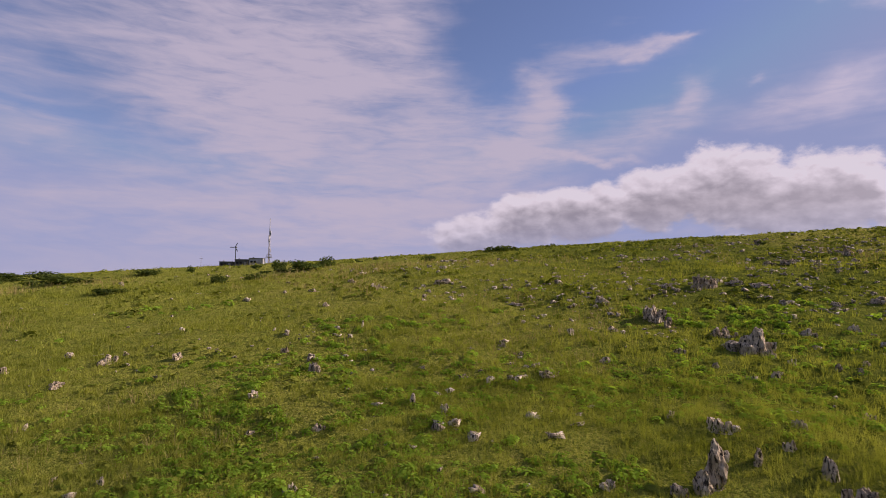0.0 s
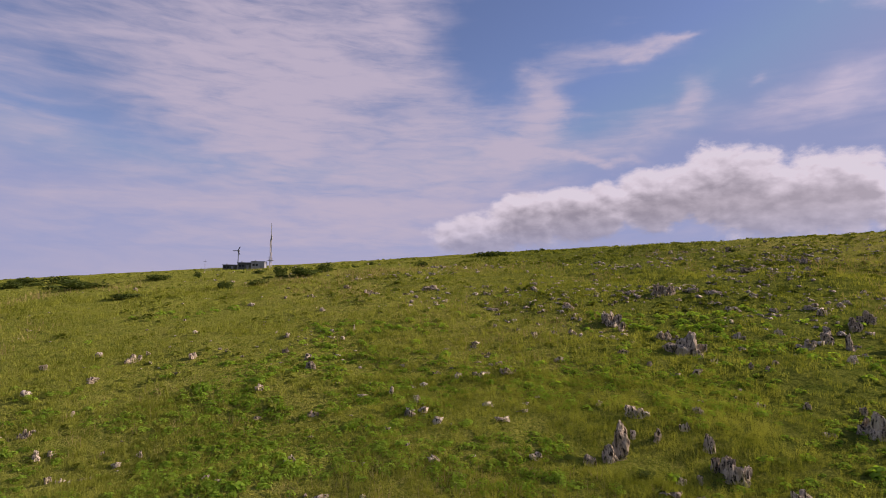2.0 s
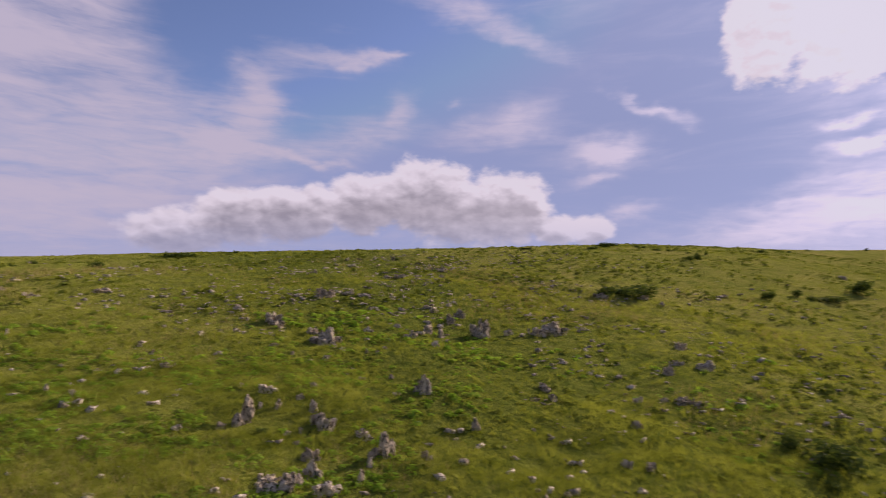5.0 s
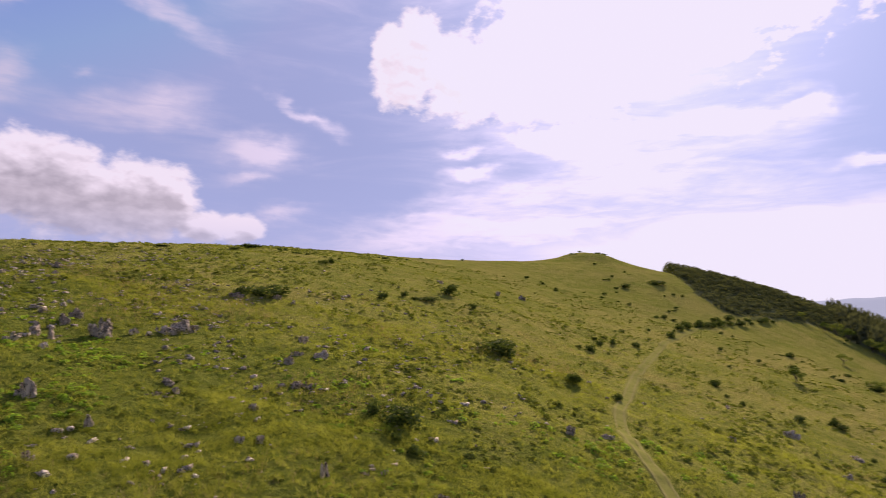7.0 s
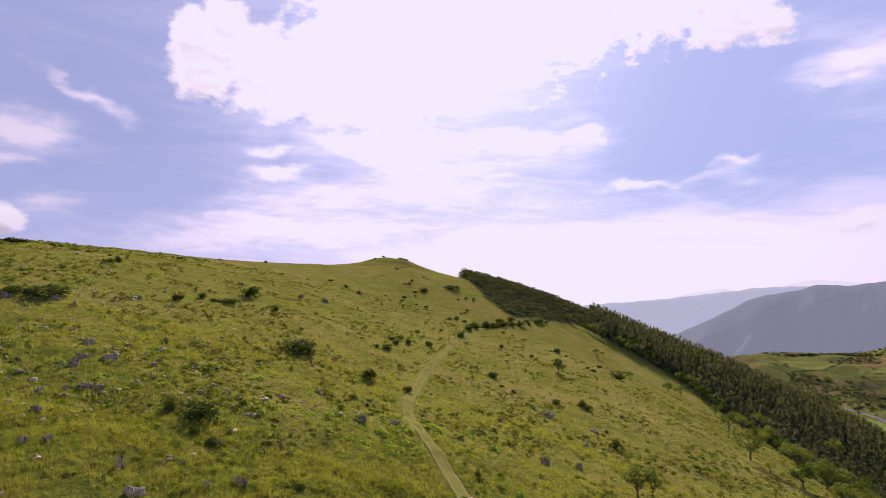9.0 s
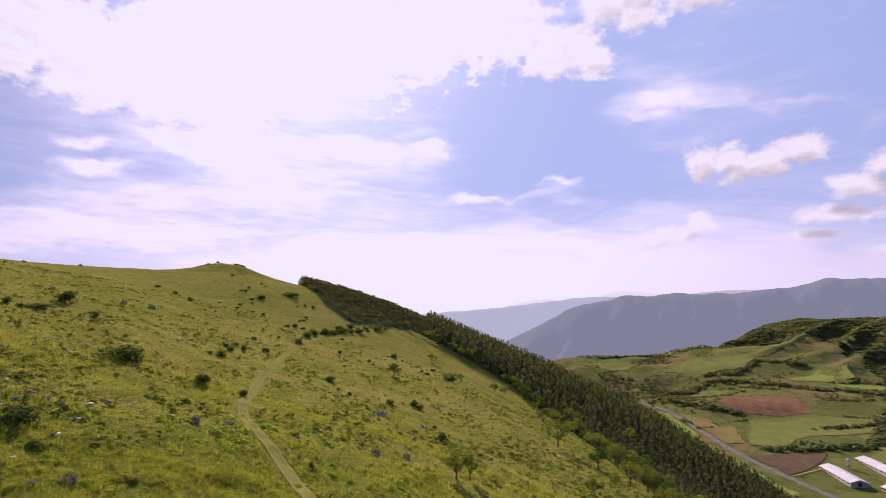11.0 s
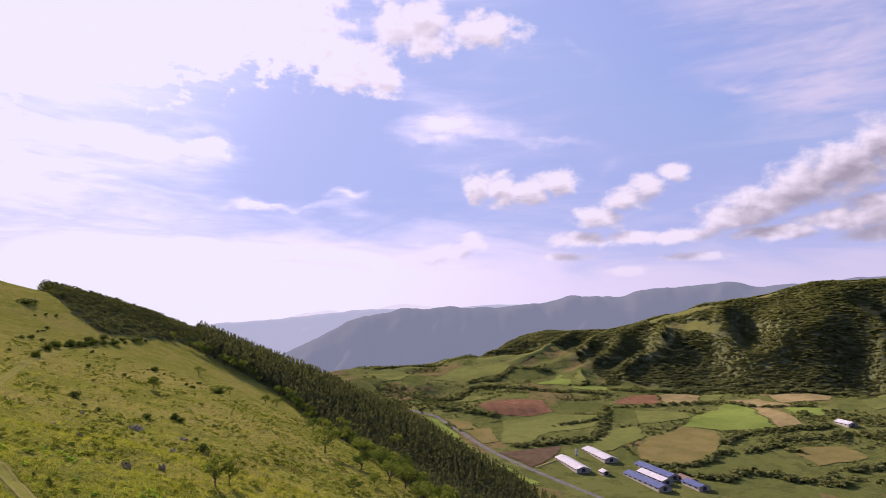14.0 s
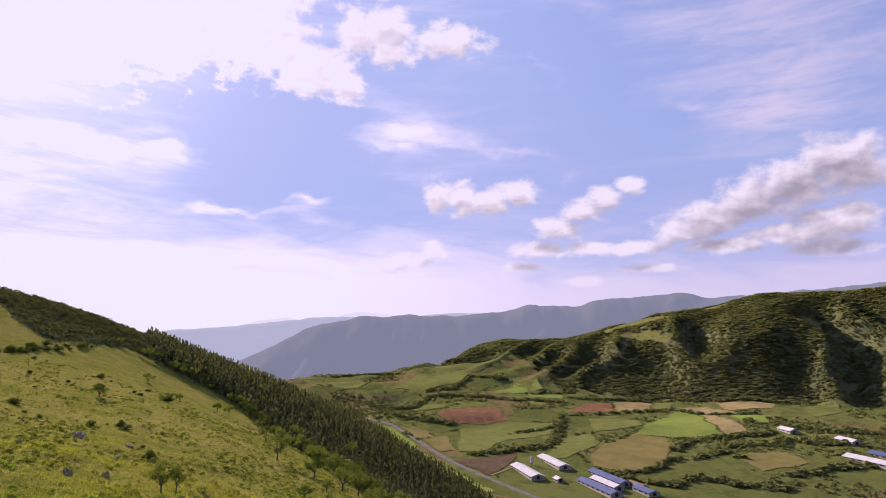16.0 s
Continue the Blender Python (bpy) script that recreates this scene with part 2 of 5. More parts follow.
def heaped(rise):
    """How far inside the heaps a direction lies."""
    most = -3.0
    for ht, hu, hw, hh in HEAPS_RIDGE + HEAPS_SUN + HEAPS_VALLEY + HEAPS_BANK + ELSEWHERE:
        at = k.node("ShaderNodeVectorMath", operation="MULTIPLY_ADD")
        k.put(at.inputs[0], spot)
        at.inputs[1].default_value, at.inputs[2].default_value = (1 / hw, 1 / hh, 0), (-ht / hw, (rise - hu) / hh, 0)
        far = k.node("ShaderNodeVectorMath", operation="LENGTH")
        k.put(far.inputs[0], at.outputs[0])
        most = k.math("SMOOTH_MAX", most, k.sub(1.0, far.outputs["Value"]), 0.15)
    return most


heap = heaped(0.0)
thick = k.add(heap, k.mul(k.sub(puff, 0.5), k.add(1.0, k.mul(sunward, 1.1))))
heap_cover = k.mul(k.step(thick, -0.08, k.add(0.26, k.mul(k.step(turn, -95.0, -115.0), 0.30))), k.sub(1.0, k.mul(k.step(up, 9.0, 3.0), 0.60)))

# light on the clouds: bright towards the sun and on thin edges, greyer within
sun_dot = k.node("ShaderNodeVectorMath", operation="DOT_PRODUCT")
k.put(sun_dot.inputs[0], way)
sun_dot.inputs[1].default_value = sun_way
near_sun = k.math("MAXIMUM", sun_dot.outputs["Value"], 0.0)
glare = k.add(k.mul(k.math("POWER", near_sun, 40.0), 2.5), k.mul(k.math("POWER", near_sun, 6.0), 0.36))
shifted = k.node("ShaderNodeVectorMath", operation="ADD")
k.put(shifted.inputs[0], plane)
k.put(shifted.inputs[1], k.xyz(k.math("MULTIPLY", k.math("SIGN", k.sub(SUN_TURN, turn)), 0.4), 0.9, 0.0))
puff_up = k.noise(shifted.outputs[0], 0.42, 6.0, 0.5, 0.15)
puff_here = k.noise(plane, 0.42, 6.0, 0.5, 0.15)
facing = k.add(0.95, k.mul(k.sub(puff_here, puff_up), 1.0))
above = k.add(heaped(1.5), k.mul(k.sub(puff_up, 0.5), 0.9))
lit_share = k.math("SUBTRACT", facing, k.mul(k.step(above, -0.20, 0.65), 0.80), clamp=True)
lit_share = k.math("ADD", lit_share, k.mul(k.math("POWER", near_sun, 4.0), 1.1), clamp=True)
white = k.mix(lit_share, (2.3, 2.45, 3.1), (5.6, 5.95, 7.0))
thin_tone = (5.0, 5.3, 6.9)
clear = k.mix(1.0, k.mix(1.0, sky.outputs[0], (0.88, 0.97, 1.15), "MULTIPLY"), (2.0, 2.85, 5.0), "DARKEN")
clear = k.mix(k.mul(k.step(up, 17.0, 4.0), 0.6), clear, (2.6, 3.55, 5.9))
clear = k.mix(k.mul(sunward, 0.85), clear, (2.55, 3.75, 6.5))
warm = k.node("ShaderNodeVectorMath", operation="SCALE")
warm.inputs[0].default_value = thin_tone
k.put(warm.inputs["Scale"], k.add(k.add(0.79, k.mul(sunward, 0.19)), k.mul(k.math("POWER", near_sun, 5.0), 0.5)))
tone = k.mix(thin_cover, clear, warm.outputs[0])
tone = k.mix(heap_cover, tone, white)
lit = k.node("ShaderNodeVectorMath", operation="SCALE")
lit.inputs[0].default_value = (1.0, 0.97, 1.03)
k.put(lit.inputs["Scale"], glare)
tone = k.mix(1.0, tone, lit.outputs[0], "ADD")
tone = k.mix(1.0, tone, (5.5, 6.3, 7.5), "DARKEN")  # as bright as the haze gets
back = k.node("ShaderNodeBackground")
k.put(back.inputs[0], tone)
back.inputs[1].default_value = 0.1
k.put(k.node("ShaderNodeOutputWorld").inputs[0], back.outputs[0])

# ---- the lie of the land ----
# broad slope, then humps and hollows: centre, reach, height
SLOPE = [-16.33, 13.71, 49.27, -4.07, -1.77, -14.0]
NEAR_HUMPS = [
    (-150, -20, 70, 1.43), (-150, 60, 70, 2.23), (-150, 140, 70, 0.48), (-150, 230, 70, -1.53), (-50, -20, 70, -1.39),
    (-50, 60, 70, -0.19), (-50, 140, 70, 1.49), (-50, 230, 70, -5.2), (50, -20, 70, 4.2), (50, 60, 70, -3.31),
    (50, 140, 70, 0.07), (50, 230, 70, -0.61), (150, -20, 70, -8.99), (150, 60, 70, 2.73), (150, 140, 70, 2.34),
    (150, 230, 70, -4.51),
]
RIDGE_HUMPS = [
    (240, -30, 80, -2.59), (240, 60, 80, -2.6), (240, 160, 80, 5.19), (330, 0, 90, -7.89), (330, 110, 90, -0.24),
    (440, 150, 90, 5.88), (510, 60, 90, 13.59), (492, 112, 24, 8.6), (478, 96, 10, 2.2), (497, 122, 11, 2.6), (430, 40, 90, 6.49), (590, 215, 70, 0.58),
    (520, 270, 80, 0.94), (625, 70, 60, 0.55), (600, 0, 70, 8.52), (800, 60, 110, 21.81), (850, 230, 120, 7.84),
]
FLANK_HUMPS = [
    (-20, -80, 80, 1.46), (100, -70, 70, -0.65), (180, -70, 60, 5.71), (280, -70, 60, 4.95), (350, -180, 90, -14.72),
    (200, -180, 90, -10.82), (500, -180, 100, 5.41), (650, -200, 110, 3.53), (350, -330, 120, -21.48), (120, -320, 120, -20.94),
    (560, -360, 120, -13.19), (0, -180, 90, -6.82), (780, -150, 110, -1.66),
]


def lattice(ix, iy, seed):
    h = (ix.astype(np.int64) * 374761393 + iy.astype(np.int64) * 668265263 + seed * 1442695041) & 0x7FFFFFFF
    h = ((h ^ (h >> 13)) * 1274126177) & 0x7FFFFFFF
    return ((h ^ (h >> 16)) & 0xFFFF) / 65535.0


def vnoise(x, y, seed=0):
    """Smooth noise from -1 to 1."""
    x, y = np.asarray(x, float), np.asarray(y, float)
    ix, iy = np.floor(x), np.floor(y)
    fx, fy = x - ix, y - iy
    fx, fy = fx * fx * fx * (fx * (6 * fx - 15) + 10), fy * fy * fy * (fy * (6 * fy - 15) + 10)
    a, b = lattice(ix, iy, seed), lattice(ix + 1, iy, seed)
    c, d = lattice(ix, iy + 1, seed), lattice(ix + 1, iy + 1, seed)
    return 2 * ((a + (b - a) * fx) * (1 - fy) + (c + (d - c) * fx) * fy) - 1


def fbm(x, y, octaves=4, seed=0):
    return sum(vnoise(x * 2**k, y * 2**k, seed + k) * 0.5**k for k in range(octaves))


def smooth(t):
    t = np.clip(t, 0, 1)
    return t * t * (3 - 2 * t)


def hill(x, y):
    u, v = x / 200, y / 200
    z = SLOPE[0] + SLOPE[1] * u + SLOPE[2] * v + SLOPE[3] * u * u + SLOPE[4] * u * v + SLOPE[5] * v * v
    for cx, cy, r, h in NEAR_HUMPS + RIDGE_HUMPS + FLANK_HUMPS:
        z = z + h * np.exp(-((x - cx) ** 2 + (y - cy) ** 2) / (2 * r * r))
    return z


# the far hill's crest: distance along the hill, height
CREST = np.array([(-900, 105), (-330, 119), (-233, 113), (-130, 108), (-25, 80), (131, 57), (222, 32), (327, 6), (458, -8), (603, -22), (749, -62), (904, -112), (1100, -130)]).T


def valley(x, y):
    s, c = 0.6 * x - 0.8 * y, 0.8 * x + 0.6 * y
    floor = -150 + 0.08 * 40 * np.logaddexp(0, (np.minimum(s, 1250) - 640) / 40)
    floor = floor + (6 + 9 * smooth((c - 250) / 300)) * fbm(x / 170, y / 170, 3, 5) * smooth((s - 760) / 150)
    crest = np.interp(c, *CREST) + 5 * fbm(c / 160, 0.3 + 0 * c, 3, 9)
    rise = smooth((s - 1180) / 640)
    spur = 1 - np.abs(vnoise(c / 85 + 0.3 * vnoise(s / 160, c / 260, 3), s / 900, 11))
    up = (crest + 105) * rise + 88 * (spur - 0.62) * np.sin(math.pi * np.clip((s - 1150) / 560, 0, 1)) * smooth((crest + 60) / 120)
    out = 0.95 * x - 0.31 * y
    floor = floor - 0.17 * np.maximum(out - 1480, 0) * smooth((c - 640) / 160)
    return floor + np.where(s > 1100, up, 0) - 0.03 * np.maximum(s - 1850, 0)


def ground_height(x, y):
    x, y = np.asarray(x, float), np.asarray(y, float)
    a, b = hill(x, y), valley(x, y)
    k = 6.0
    away = np.maximum(-y - 520, 0) + np.maximum(x - 1000, 0)
    a = a - 0.4 * away
    return k * np.logaddexp(a / k, b / k)


def ground_z(x, y):
    return float(ground_height(np.array([x]), np.array([y]))[0])


# ---- materials ----
def material(name, tones, size=1.0, rough=0.85, bump=0.0, metal=0.0, island=0.0, thing=0.0, spec=0.3, fine=8.0, through_leaf=0.0, stretch=(1, 1, 1), dark=(0.55, 0.72)):
    """tones: two or three colours, blended by noise at two scales of `size` metres. island, thing: how much loose pieces or whole objects differ."""
    m = bpy.data.materials.new(name)
    m.use_nodes = True
    k = Nodes(m.node_tree)
    spot = k.node("ShaderNodeMapping")
    k.put(spot.inputs["Vector"], k.node("ShaderNodeNewGeometry").outputs["Position"])
    spot.inputs["Scale"].default_value = stretch
    where = spot.outputs[0]
    large = k.noise(where, 1.0 / size, 4.0, 0.6, 0.3)
    small = k.noise(where, fine / size, 5.0, 0.6)
    fac = k.step(k.add(k.mul(large, 0.65), k.mul(small, 0.35)), 0.34, 0.66)
    if island:
        fac = k.math("ADD", fac, k.mul(k.sub(k.node("ShaderNodeNewGeometry").outputs["Random Per Island"], 0.5), island), clamp=True)
    if thing:
        fac = k.math("ADD", fac, k.mul(k.sub(k.node("ShaderNodeObjectInfo").outputs["Random"], 0.5), thing), clamp=True)
    tone = k.mix(fac, tones[0], tones[1])
    if len(tones) > 2:
        tone = k.mix(k.step(k.noise(where, 2.7 / size, 5.0, 0.65, 0.5), *dark), tone, tones[2])
    p = k.node("ShaderNodeBsdfPrincipled")
    k.put(p.inputs["Base Color"], tone)
    p.inputs["Roughness"].default_value, p.inputs["Metallic"].default_value, p.inputs["Specular IOR Level"].default_value = rough, metal, spec
    out = p.outputs[0]
    if bump:
        b = k.node("ShaderNodeBump")
        b.inputs["Strength"].default_value, b.inputs["Distance"].default_value = min(bump, 1.0), 0.12 * size
        k.put(b.inputs["Height"], k.add(large, k.mul(small, 0.5)))
        k.put(p.inputs["Normal"], b.outputs[0])
    if through_leaf:
        t = k.node("ShaderNodeBsdfTranslucent")
        k.put(t.inputs[0], k.mix(1.0, tone, (1.0, 1.0, 0.55), "MULTIPLY"))
        s = k.node("ShaderNodeMixShader")
        s.inputs[0].default_value = through_leaf
        k.put(s.inputs[1], out)
        k.put(s.inputs[2], t.outputs[0])
        out = s.outputs[0]
    k.put(k.node("ShaderNodeOutputMaterial").inputs[0], out)
    return m


def ground_material():
    """Turf with straw patches, weedy patches and bare soil, some light and shade painted in; under the woods a tone
    near the canopy's.
    """
    m = bpy.data.materials.new("turf")
    m.use_nodes = True
    k = Nodes(m.node_tree)
    where = k.node("ShaderNodeNewGeometry").outputs["Position"]
    broad = k.noise(where, 0.022, 5.0, 0.6, 0.6)
    patch = k.noise(where, 0.13, 5.0, 0.62, 0.5)
    clump = k.noise(where, 0.7, 6.0, 0.65, 0.4)
    tuft = k.noise(where, 2.1, 4.0, 0.6, 0.6)
    blade = k.noise(where, 4.5, 5.0, 0.7)
    tone = k.mix(k.step(patch, 0.35, 0.65), (0.158, 0.182, 0.028), (0.262, 0.262, 0.052))
    tone = k.mix(k.mul(k.step(broad, 0.48, 0.66), 0.8), tone, (0.310, 0.268, 0.075))
    tone = k.mix(k.mul(k.step(k.noise(where, 0.3, 5.0, 0.7, 0.8), 0.60, 0.72), 0.6), tone, (0.265, 0.200, 0.070))
    tone = k.mix(k.mul(k.step(clump, 0.48, 0.66), 0.50), tone, (0.118, 0.160, 0.018))
    # dark flecks: the shade in gaps between blades, painted into the turf
    tone = k.mix(k.mul(k.step(blade, 0.46, 0.60), 0.80), tone, (0.058, 0.080, 0.011))
    tone = k.mix(k.mul(k.step(k.noise(where, 11.0, 4.0, 0.7, 0.3), 0.50, 0.64), 0.55), tone, (0.420, 0.365, 0.105))
    # wider dark pockets: shade between the clumps, painted likewise
    tone = k.mix(k.mul(k.step(tuft, 0.50, 0.64), 0.55), tone, (0.078, 0.110, 0.014))
    # the valley's many small plots
    plots = k.node("ShaderNodeTexVoronoi", feature="F1")
    bent = k.node("ShaderNodeVectorMath", operation="ADD")
    k.put(bent.inputs[0], where)
    wave = k.mul(k.noise(where, 0.02, 3.0), 55.0)
    k.put(bent.inputs[1], k.xyz(wave, k.mul(wave, -0.7), 0.0))
    flat_map = k.node("ShaderNodeMapping")
    k.put(flat_map.inputs["Vector"], bent.outputs[0])
    flat_map.inputs["Scale"].default_value = (1.0, 1.6, 0.0)
    k.put(plots.inputs["Vector"], flat_map.outputs[0])
    plots.inputs["Scale"].default_value = 0.011
    shares = k.node("ShaderNodeSeparateXYZ")
    k.put(shares.inputs[0], plots.outputs["Color"])
    plot = k.mix(shares.outputs[0], (0.095, 0.118, 0.034), (0.155, 0.168, 0.054))
    plot = k.mix(k.step(shares.outputs[1], 0.78, 0.80), plot, (0.175, 0.135, 0.062))
    plot = k.mix(k.mul(k.step(k.noise(where, 0.05, 6.0, 0.7), 0.47, 0.60), 0.70), plot, (0.066, 0.084, 0.028))
    plot = k.mix(k.mul(k.step(k.noise(where, 0.22, 5.0, 0.7, 0.4), 0.50, 0.64), 0.5), plot, (0.150, 0.160, 0.062))
    tone = k.mix(k.node("ShaderNodeAttribute", attribute_name="valley").outputs["Fac"], tone, plot)
    # smoother western meadow, its brightness away from the sun painted in as paler turf
    place = k.node("ShaderNodeSeparateXYZ")
    k.put(place.inputs[0], where)
    west = k.mul(k.step(k.add(place.outputs[0], k.mul(k.sub(patch, 0.5), 60.0)), 30.0, -55.0), 0.55)
    tone = k.mix(west, tone, k.mix(k.step(clump, 0.4, 0.62), (0.255, 0.275, 0.050), (0.165, 0.200, 0.030)))
    # greener eastern growth, with the shade of the backlit slope painted into its tone
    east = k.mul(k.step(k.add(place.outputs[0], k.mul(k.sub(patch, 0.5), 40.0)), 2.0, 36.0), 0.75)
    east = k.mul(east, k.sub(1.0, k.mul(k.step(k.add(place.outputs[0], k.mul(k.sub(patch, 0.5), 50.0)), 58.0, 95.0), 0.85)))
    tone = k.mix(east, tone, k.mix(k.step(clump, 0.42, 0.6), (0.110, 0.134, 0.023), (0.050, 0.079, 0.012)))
    # yellower, paler tone on the ridge and the southern flank
    ridge = k.mul(k.mul(k.step(k.add(place.outputs[0], k.mul(k.sub(patch, 0.5), 60.0)), 60.0, 110.0), k.step(place.outputs[2], -70.0, -40.0)), 0.24)
    tone = k.mix(ridge, tone, k.mix(k.step(k.add(k.mul(patch, 0.6), k.mul(broad, 0.4)), 0.42, 0.60), k.mix(k.step(clump, 0.42, 0.62), (0.250, 0.248, 0.058), (0.150, 0.172, 0.034)), k.mix(k.step(clump, 0.40, 0.62), (0.385, 0.315, 0.115), (0.250, 0.232, 0.062))))
    # ground under the woods, near the canopy's tone: hazy lift painted into the gaps
    wood = k.node("ShaderNodeAttribute", attribute_name="wood").outputs["Fac"]
    tone = k.mix(wood, tone, (0.120, 0.136, 0.066))
    p = k.node("ShaderNodeBsdfPrincipled")
    k.put(p.inputs["Base Color"], tone)
    p.inputs["Roughness"].default_value, p.inputs["Specular IOR Level"].default_value = 1.0, 0.0
    b = k.node("ShaderNodeBump")
    b.inputs["Strength"].default_value, b.inputs["Distance"].default_value = 1.0, 0.8
    k.put(b.inputs["Height"], k.add(k.add(clump, k.mul(tuft, 0.5)), k.mul(blade, 0.2)))
    k.put(p.inputs["Normal"], b.outputs[0])
    k.put(k.node("ShaderNodeOutputMaterial").inputs[0], p.outputs[0])
    return m


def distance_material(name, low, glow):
    """Far ranges as a plain backdrop: the haze of many kilometres of air is painted as emission."""
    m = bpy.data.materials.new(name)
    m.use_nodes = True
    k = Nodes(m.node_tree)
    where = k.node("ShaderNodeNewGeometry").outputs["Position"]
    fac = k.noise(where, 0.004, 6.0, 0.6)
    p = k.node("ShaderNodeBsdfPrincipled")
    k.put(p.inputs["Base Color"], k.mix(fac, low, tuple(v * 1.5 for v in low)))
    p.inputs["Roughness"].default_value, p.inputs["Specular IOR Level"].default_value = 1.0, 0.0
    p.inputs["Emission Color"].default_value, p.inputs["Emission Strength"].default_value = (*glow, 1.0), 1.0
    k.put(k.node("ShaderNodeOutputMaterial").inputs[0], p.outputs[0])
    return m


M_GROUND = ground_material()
# third tone: dark streaks, stain and the shade of crevices painted together
M_LIMESTONE = material("limestone", [(0.290, 0.232, 0.158), (0.58, 0.492, 0.365), (0.046, 0.036, 0.025)], 0.42, 0.95, 1.0, thing=0.7, spec=0.03, fine=9.0, stretch=(1, 1, 0.22), dark=(0.50, 0.59))
M_GRASS = material("grass blades", [(0.165, 0.200, 0.030), (0.352, 0.374, 0.074), (0.37, 0.325, 0.105)], 3.0, 0.9, island=0.35, through_leaf=0.45, spec=0.0, dark=(0.66, 0.82))
M_STRAW = material("dry grass", [(0.28, 0.22, 0.09), (0.44, 0.35, 0.16)], 6.0, 0.9, island=0.8, through_leaf=0.3, spec=0.05)
M_WEED = material("broad leaves", [(0.170, 0.310, 0.032), (0.310, 0.480, 0.064)], 9.0, 0.85, island=0.7, through_leaf=0.6, spec=0.03)
M_BUSH = material("bush leaves", [(0.050, 0.078, 0.020), (0.110, 0.150, 0.036)], 2.0, 0.85, island=0.9, through_leaf=0.35, spec=0.03)
M_TREE = material("tree leaves", [(0.060, 0.100, 0.018), (0.140, 0.195, 0.038)], 3.0, 0.85, island=0.9, through_leaf=0.3, spec=0.06)
M_SCRUB = material("tussock leaves", [(0.108, 0.145, 0.022), (0.225, 0.255, 0.045)], 5.0, 0.9, island=0.5, through_leaf=0.35, spec=0.0)
M_TREE_PALE = material("pale tree leaves", [(0.105, 0.150, 0.030), (0.210, 0.250, 0.060)], 3.0, 0.85, island=0.9, through_leaf=0.4, spec=0.03)
M_BARK = material("bark", [(0.05, 0.04, 0.03), (0.13, 0.11, 0.09)], 0.4, 0.95, 0.6)
M_CONIFER = material("conifer needles", [(0.074, 0.086, 0.044), (0.112, 0.124, 0.060)], 12.0, 0.95, island=0.3, spec=0.0, through_leaf=0.3)
# darker copy of the woods' leaves for the near ridge, without painted haze
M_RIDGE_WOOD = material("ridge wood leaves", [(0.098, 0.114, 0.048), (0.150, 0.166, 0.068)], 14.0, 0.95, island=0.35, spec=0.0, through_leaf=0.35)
# far woods: paler leaves, the haze over the valley put into their tone
M_HAZED_WOODS = material("broadleaf woods", [(0.165, 0.188, 0.080), (0.245, 0.262, 0.112)], 60.0, 0.95, island=0.3, spec=0.0, through_leaf=0.55)
M_HEDGE = material("hedge leaves", [(0.140, 0.162, 0.062), (0.225, 0.245, 0.092)], 20.0, 0.95, island=0.7, spec=0.0, through_leaf=0.45)
M_TRACK = material("worn track", [(0.160, 0.175, 0.038), (0.215, 0.212, 0.060), (0.125, 0.148, 0.029)], 1.6, 1.0, 0.4, spec=0.0)
M_RUT = material("worn wheel rut", [(0.190, 0.188, 0.055), (0.245, 0.225, 0.080), (0.160, 0.168, 0.044)], 1.2, 1.0, 0.4, spec=0.0)
M_ROAD = material("asphalt", [(0.10, 0.10, 0.10), (0.16, 0.155, 0.15)], 6.0, 0.95, 0.1, spec=0.05)
M_FIELDS = {
    "grass": material("meadow", [(0.115, 0.142, 0.040), (0.165, 0.180, 0.056)], 18.0, 1.0, 0.2, spec=0.0),
    "crop": material("young crop", [(0.140, 0.200, 0.044), (0.185, 0.240, 0.058)], 25.0, 1.0, 0.2, spec=0.0),
    "soil": material("red soil", [(0.16, 0.085, 0.050), (0.24, 0.135, 0.075)], 12.0, 1.0, 0.2, spec=0.0),
    "stubble": material("stubble", [(0.20, 0.165, 0.075), (0.29, 0.235, 0.11)], 20.0, 1.0, 0.2, spec=0.0),
    "dull": material("rough pasture", [(0.14, 0.13, 0.045), (0.20, 0.17, 0.065)], 22.0, 1.0, 0.2, spec=0.0),
    "dark": material("dark soil", [(0.085, 0.060, 0.040), (0.13, 0.095, 0.06)], 14.0, 1.0, 0.2, spec=0.0),
}
M_WHITE_ROOF = material("pale sheet roofing", [(0.40, 0.40, 0.43), (0.52, 0.52, 0.55)], 6.0, 0.5, stretch=(1, 1, 1))
M_BLUE_ROOF = material("blue sheet roofing", [(0.05, 0.075, 0.17), (0.09, 0.12, 0.24)], 5.0, 0.45)
M_BROWN_ROOF = material("rusty sheet roofing", [(0.14, 0.085, 0.06), (0.22, 0.14, 0.10)], 3.0, 0.8)
M_WALL = material("grey wall sheeting", [(0.22, 0.21, 0.20), (0.34, 0.33, 0.31)], 3.0, 0.8)
M_DARK = material("dark opening", [(0.02, 0.02, 0.02), (0.05, 0.045, 0.04)], 3.0, 0.9)
M_STEEL = material("galvanised steel", [(0.18, 0.18, 0.19), (0.30, 0.30, 0.31)], 1.5, 0.5, metal=0.6)
M_CABIN = material("weathered dark panels", [(0.05, 0.055, 0.05), (0.11, 0.11, 0.10)], 1.5, 0.7)
M_PALE = material("pale painted panels", [(0.24, 0.25, 0.26), (0.36, 0.36, 0.37)], 1.2, 0.6)
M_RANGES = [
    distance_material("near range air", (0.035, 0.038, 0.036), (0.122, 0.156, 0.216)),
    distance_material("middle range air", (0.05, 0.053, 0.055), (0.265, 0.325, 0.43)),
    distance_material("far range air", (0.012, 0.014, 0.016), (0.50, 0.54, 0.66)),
]

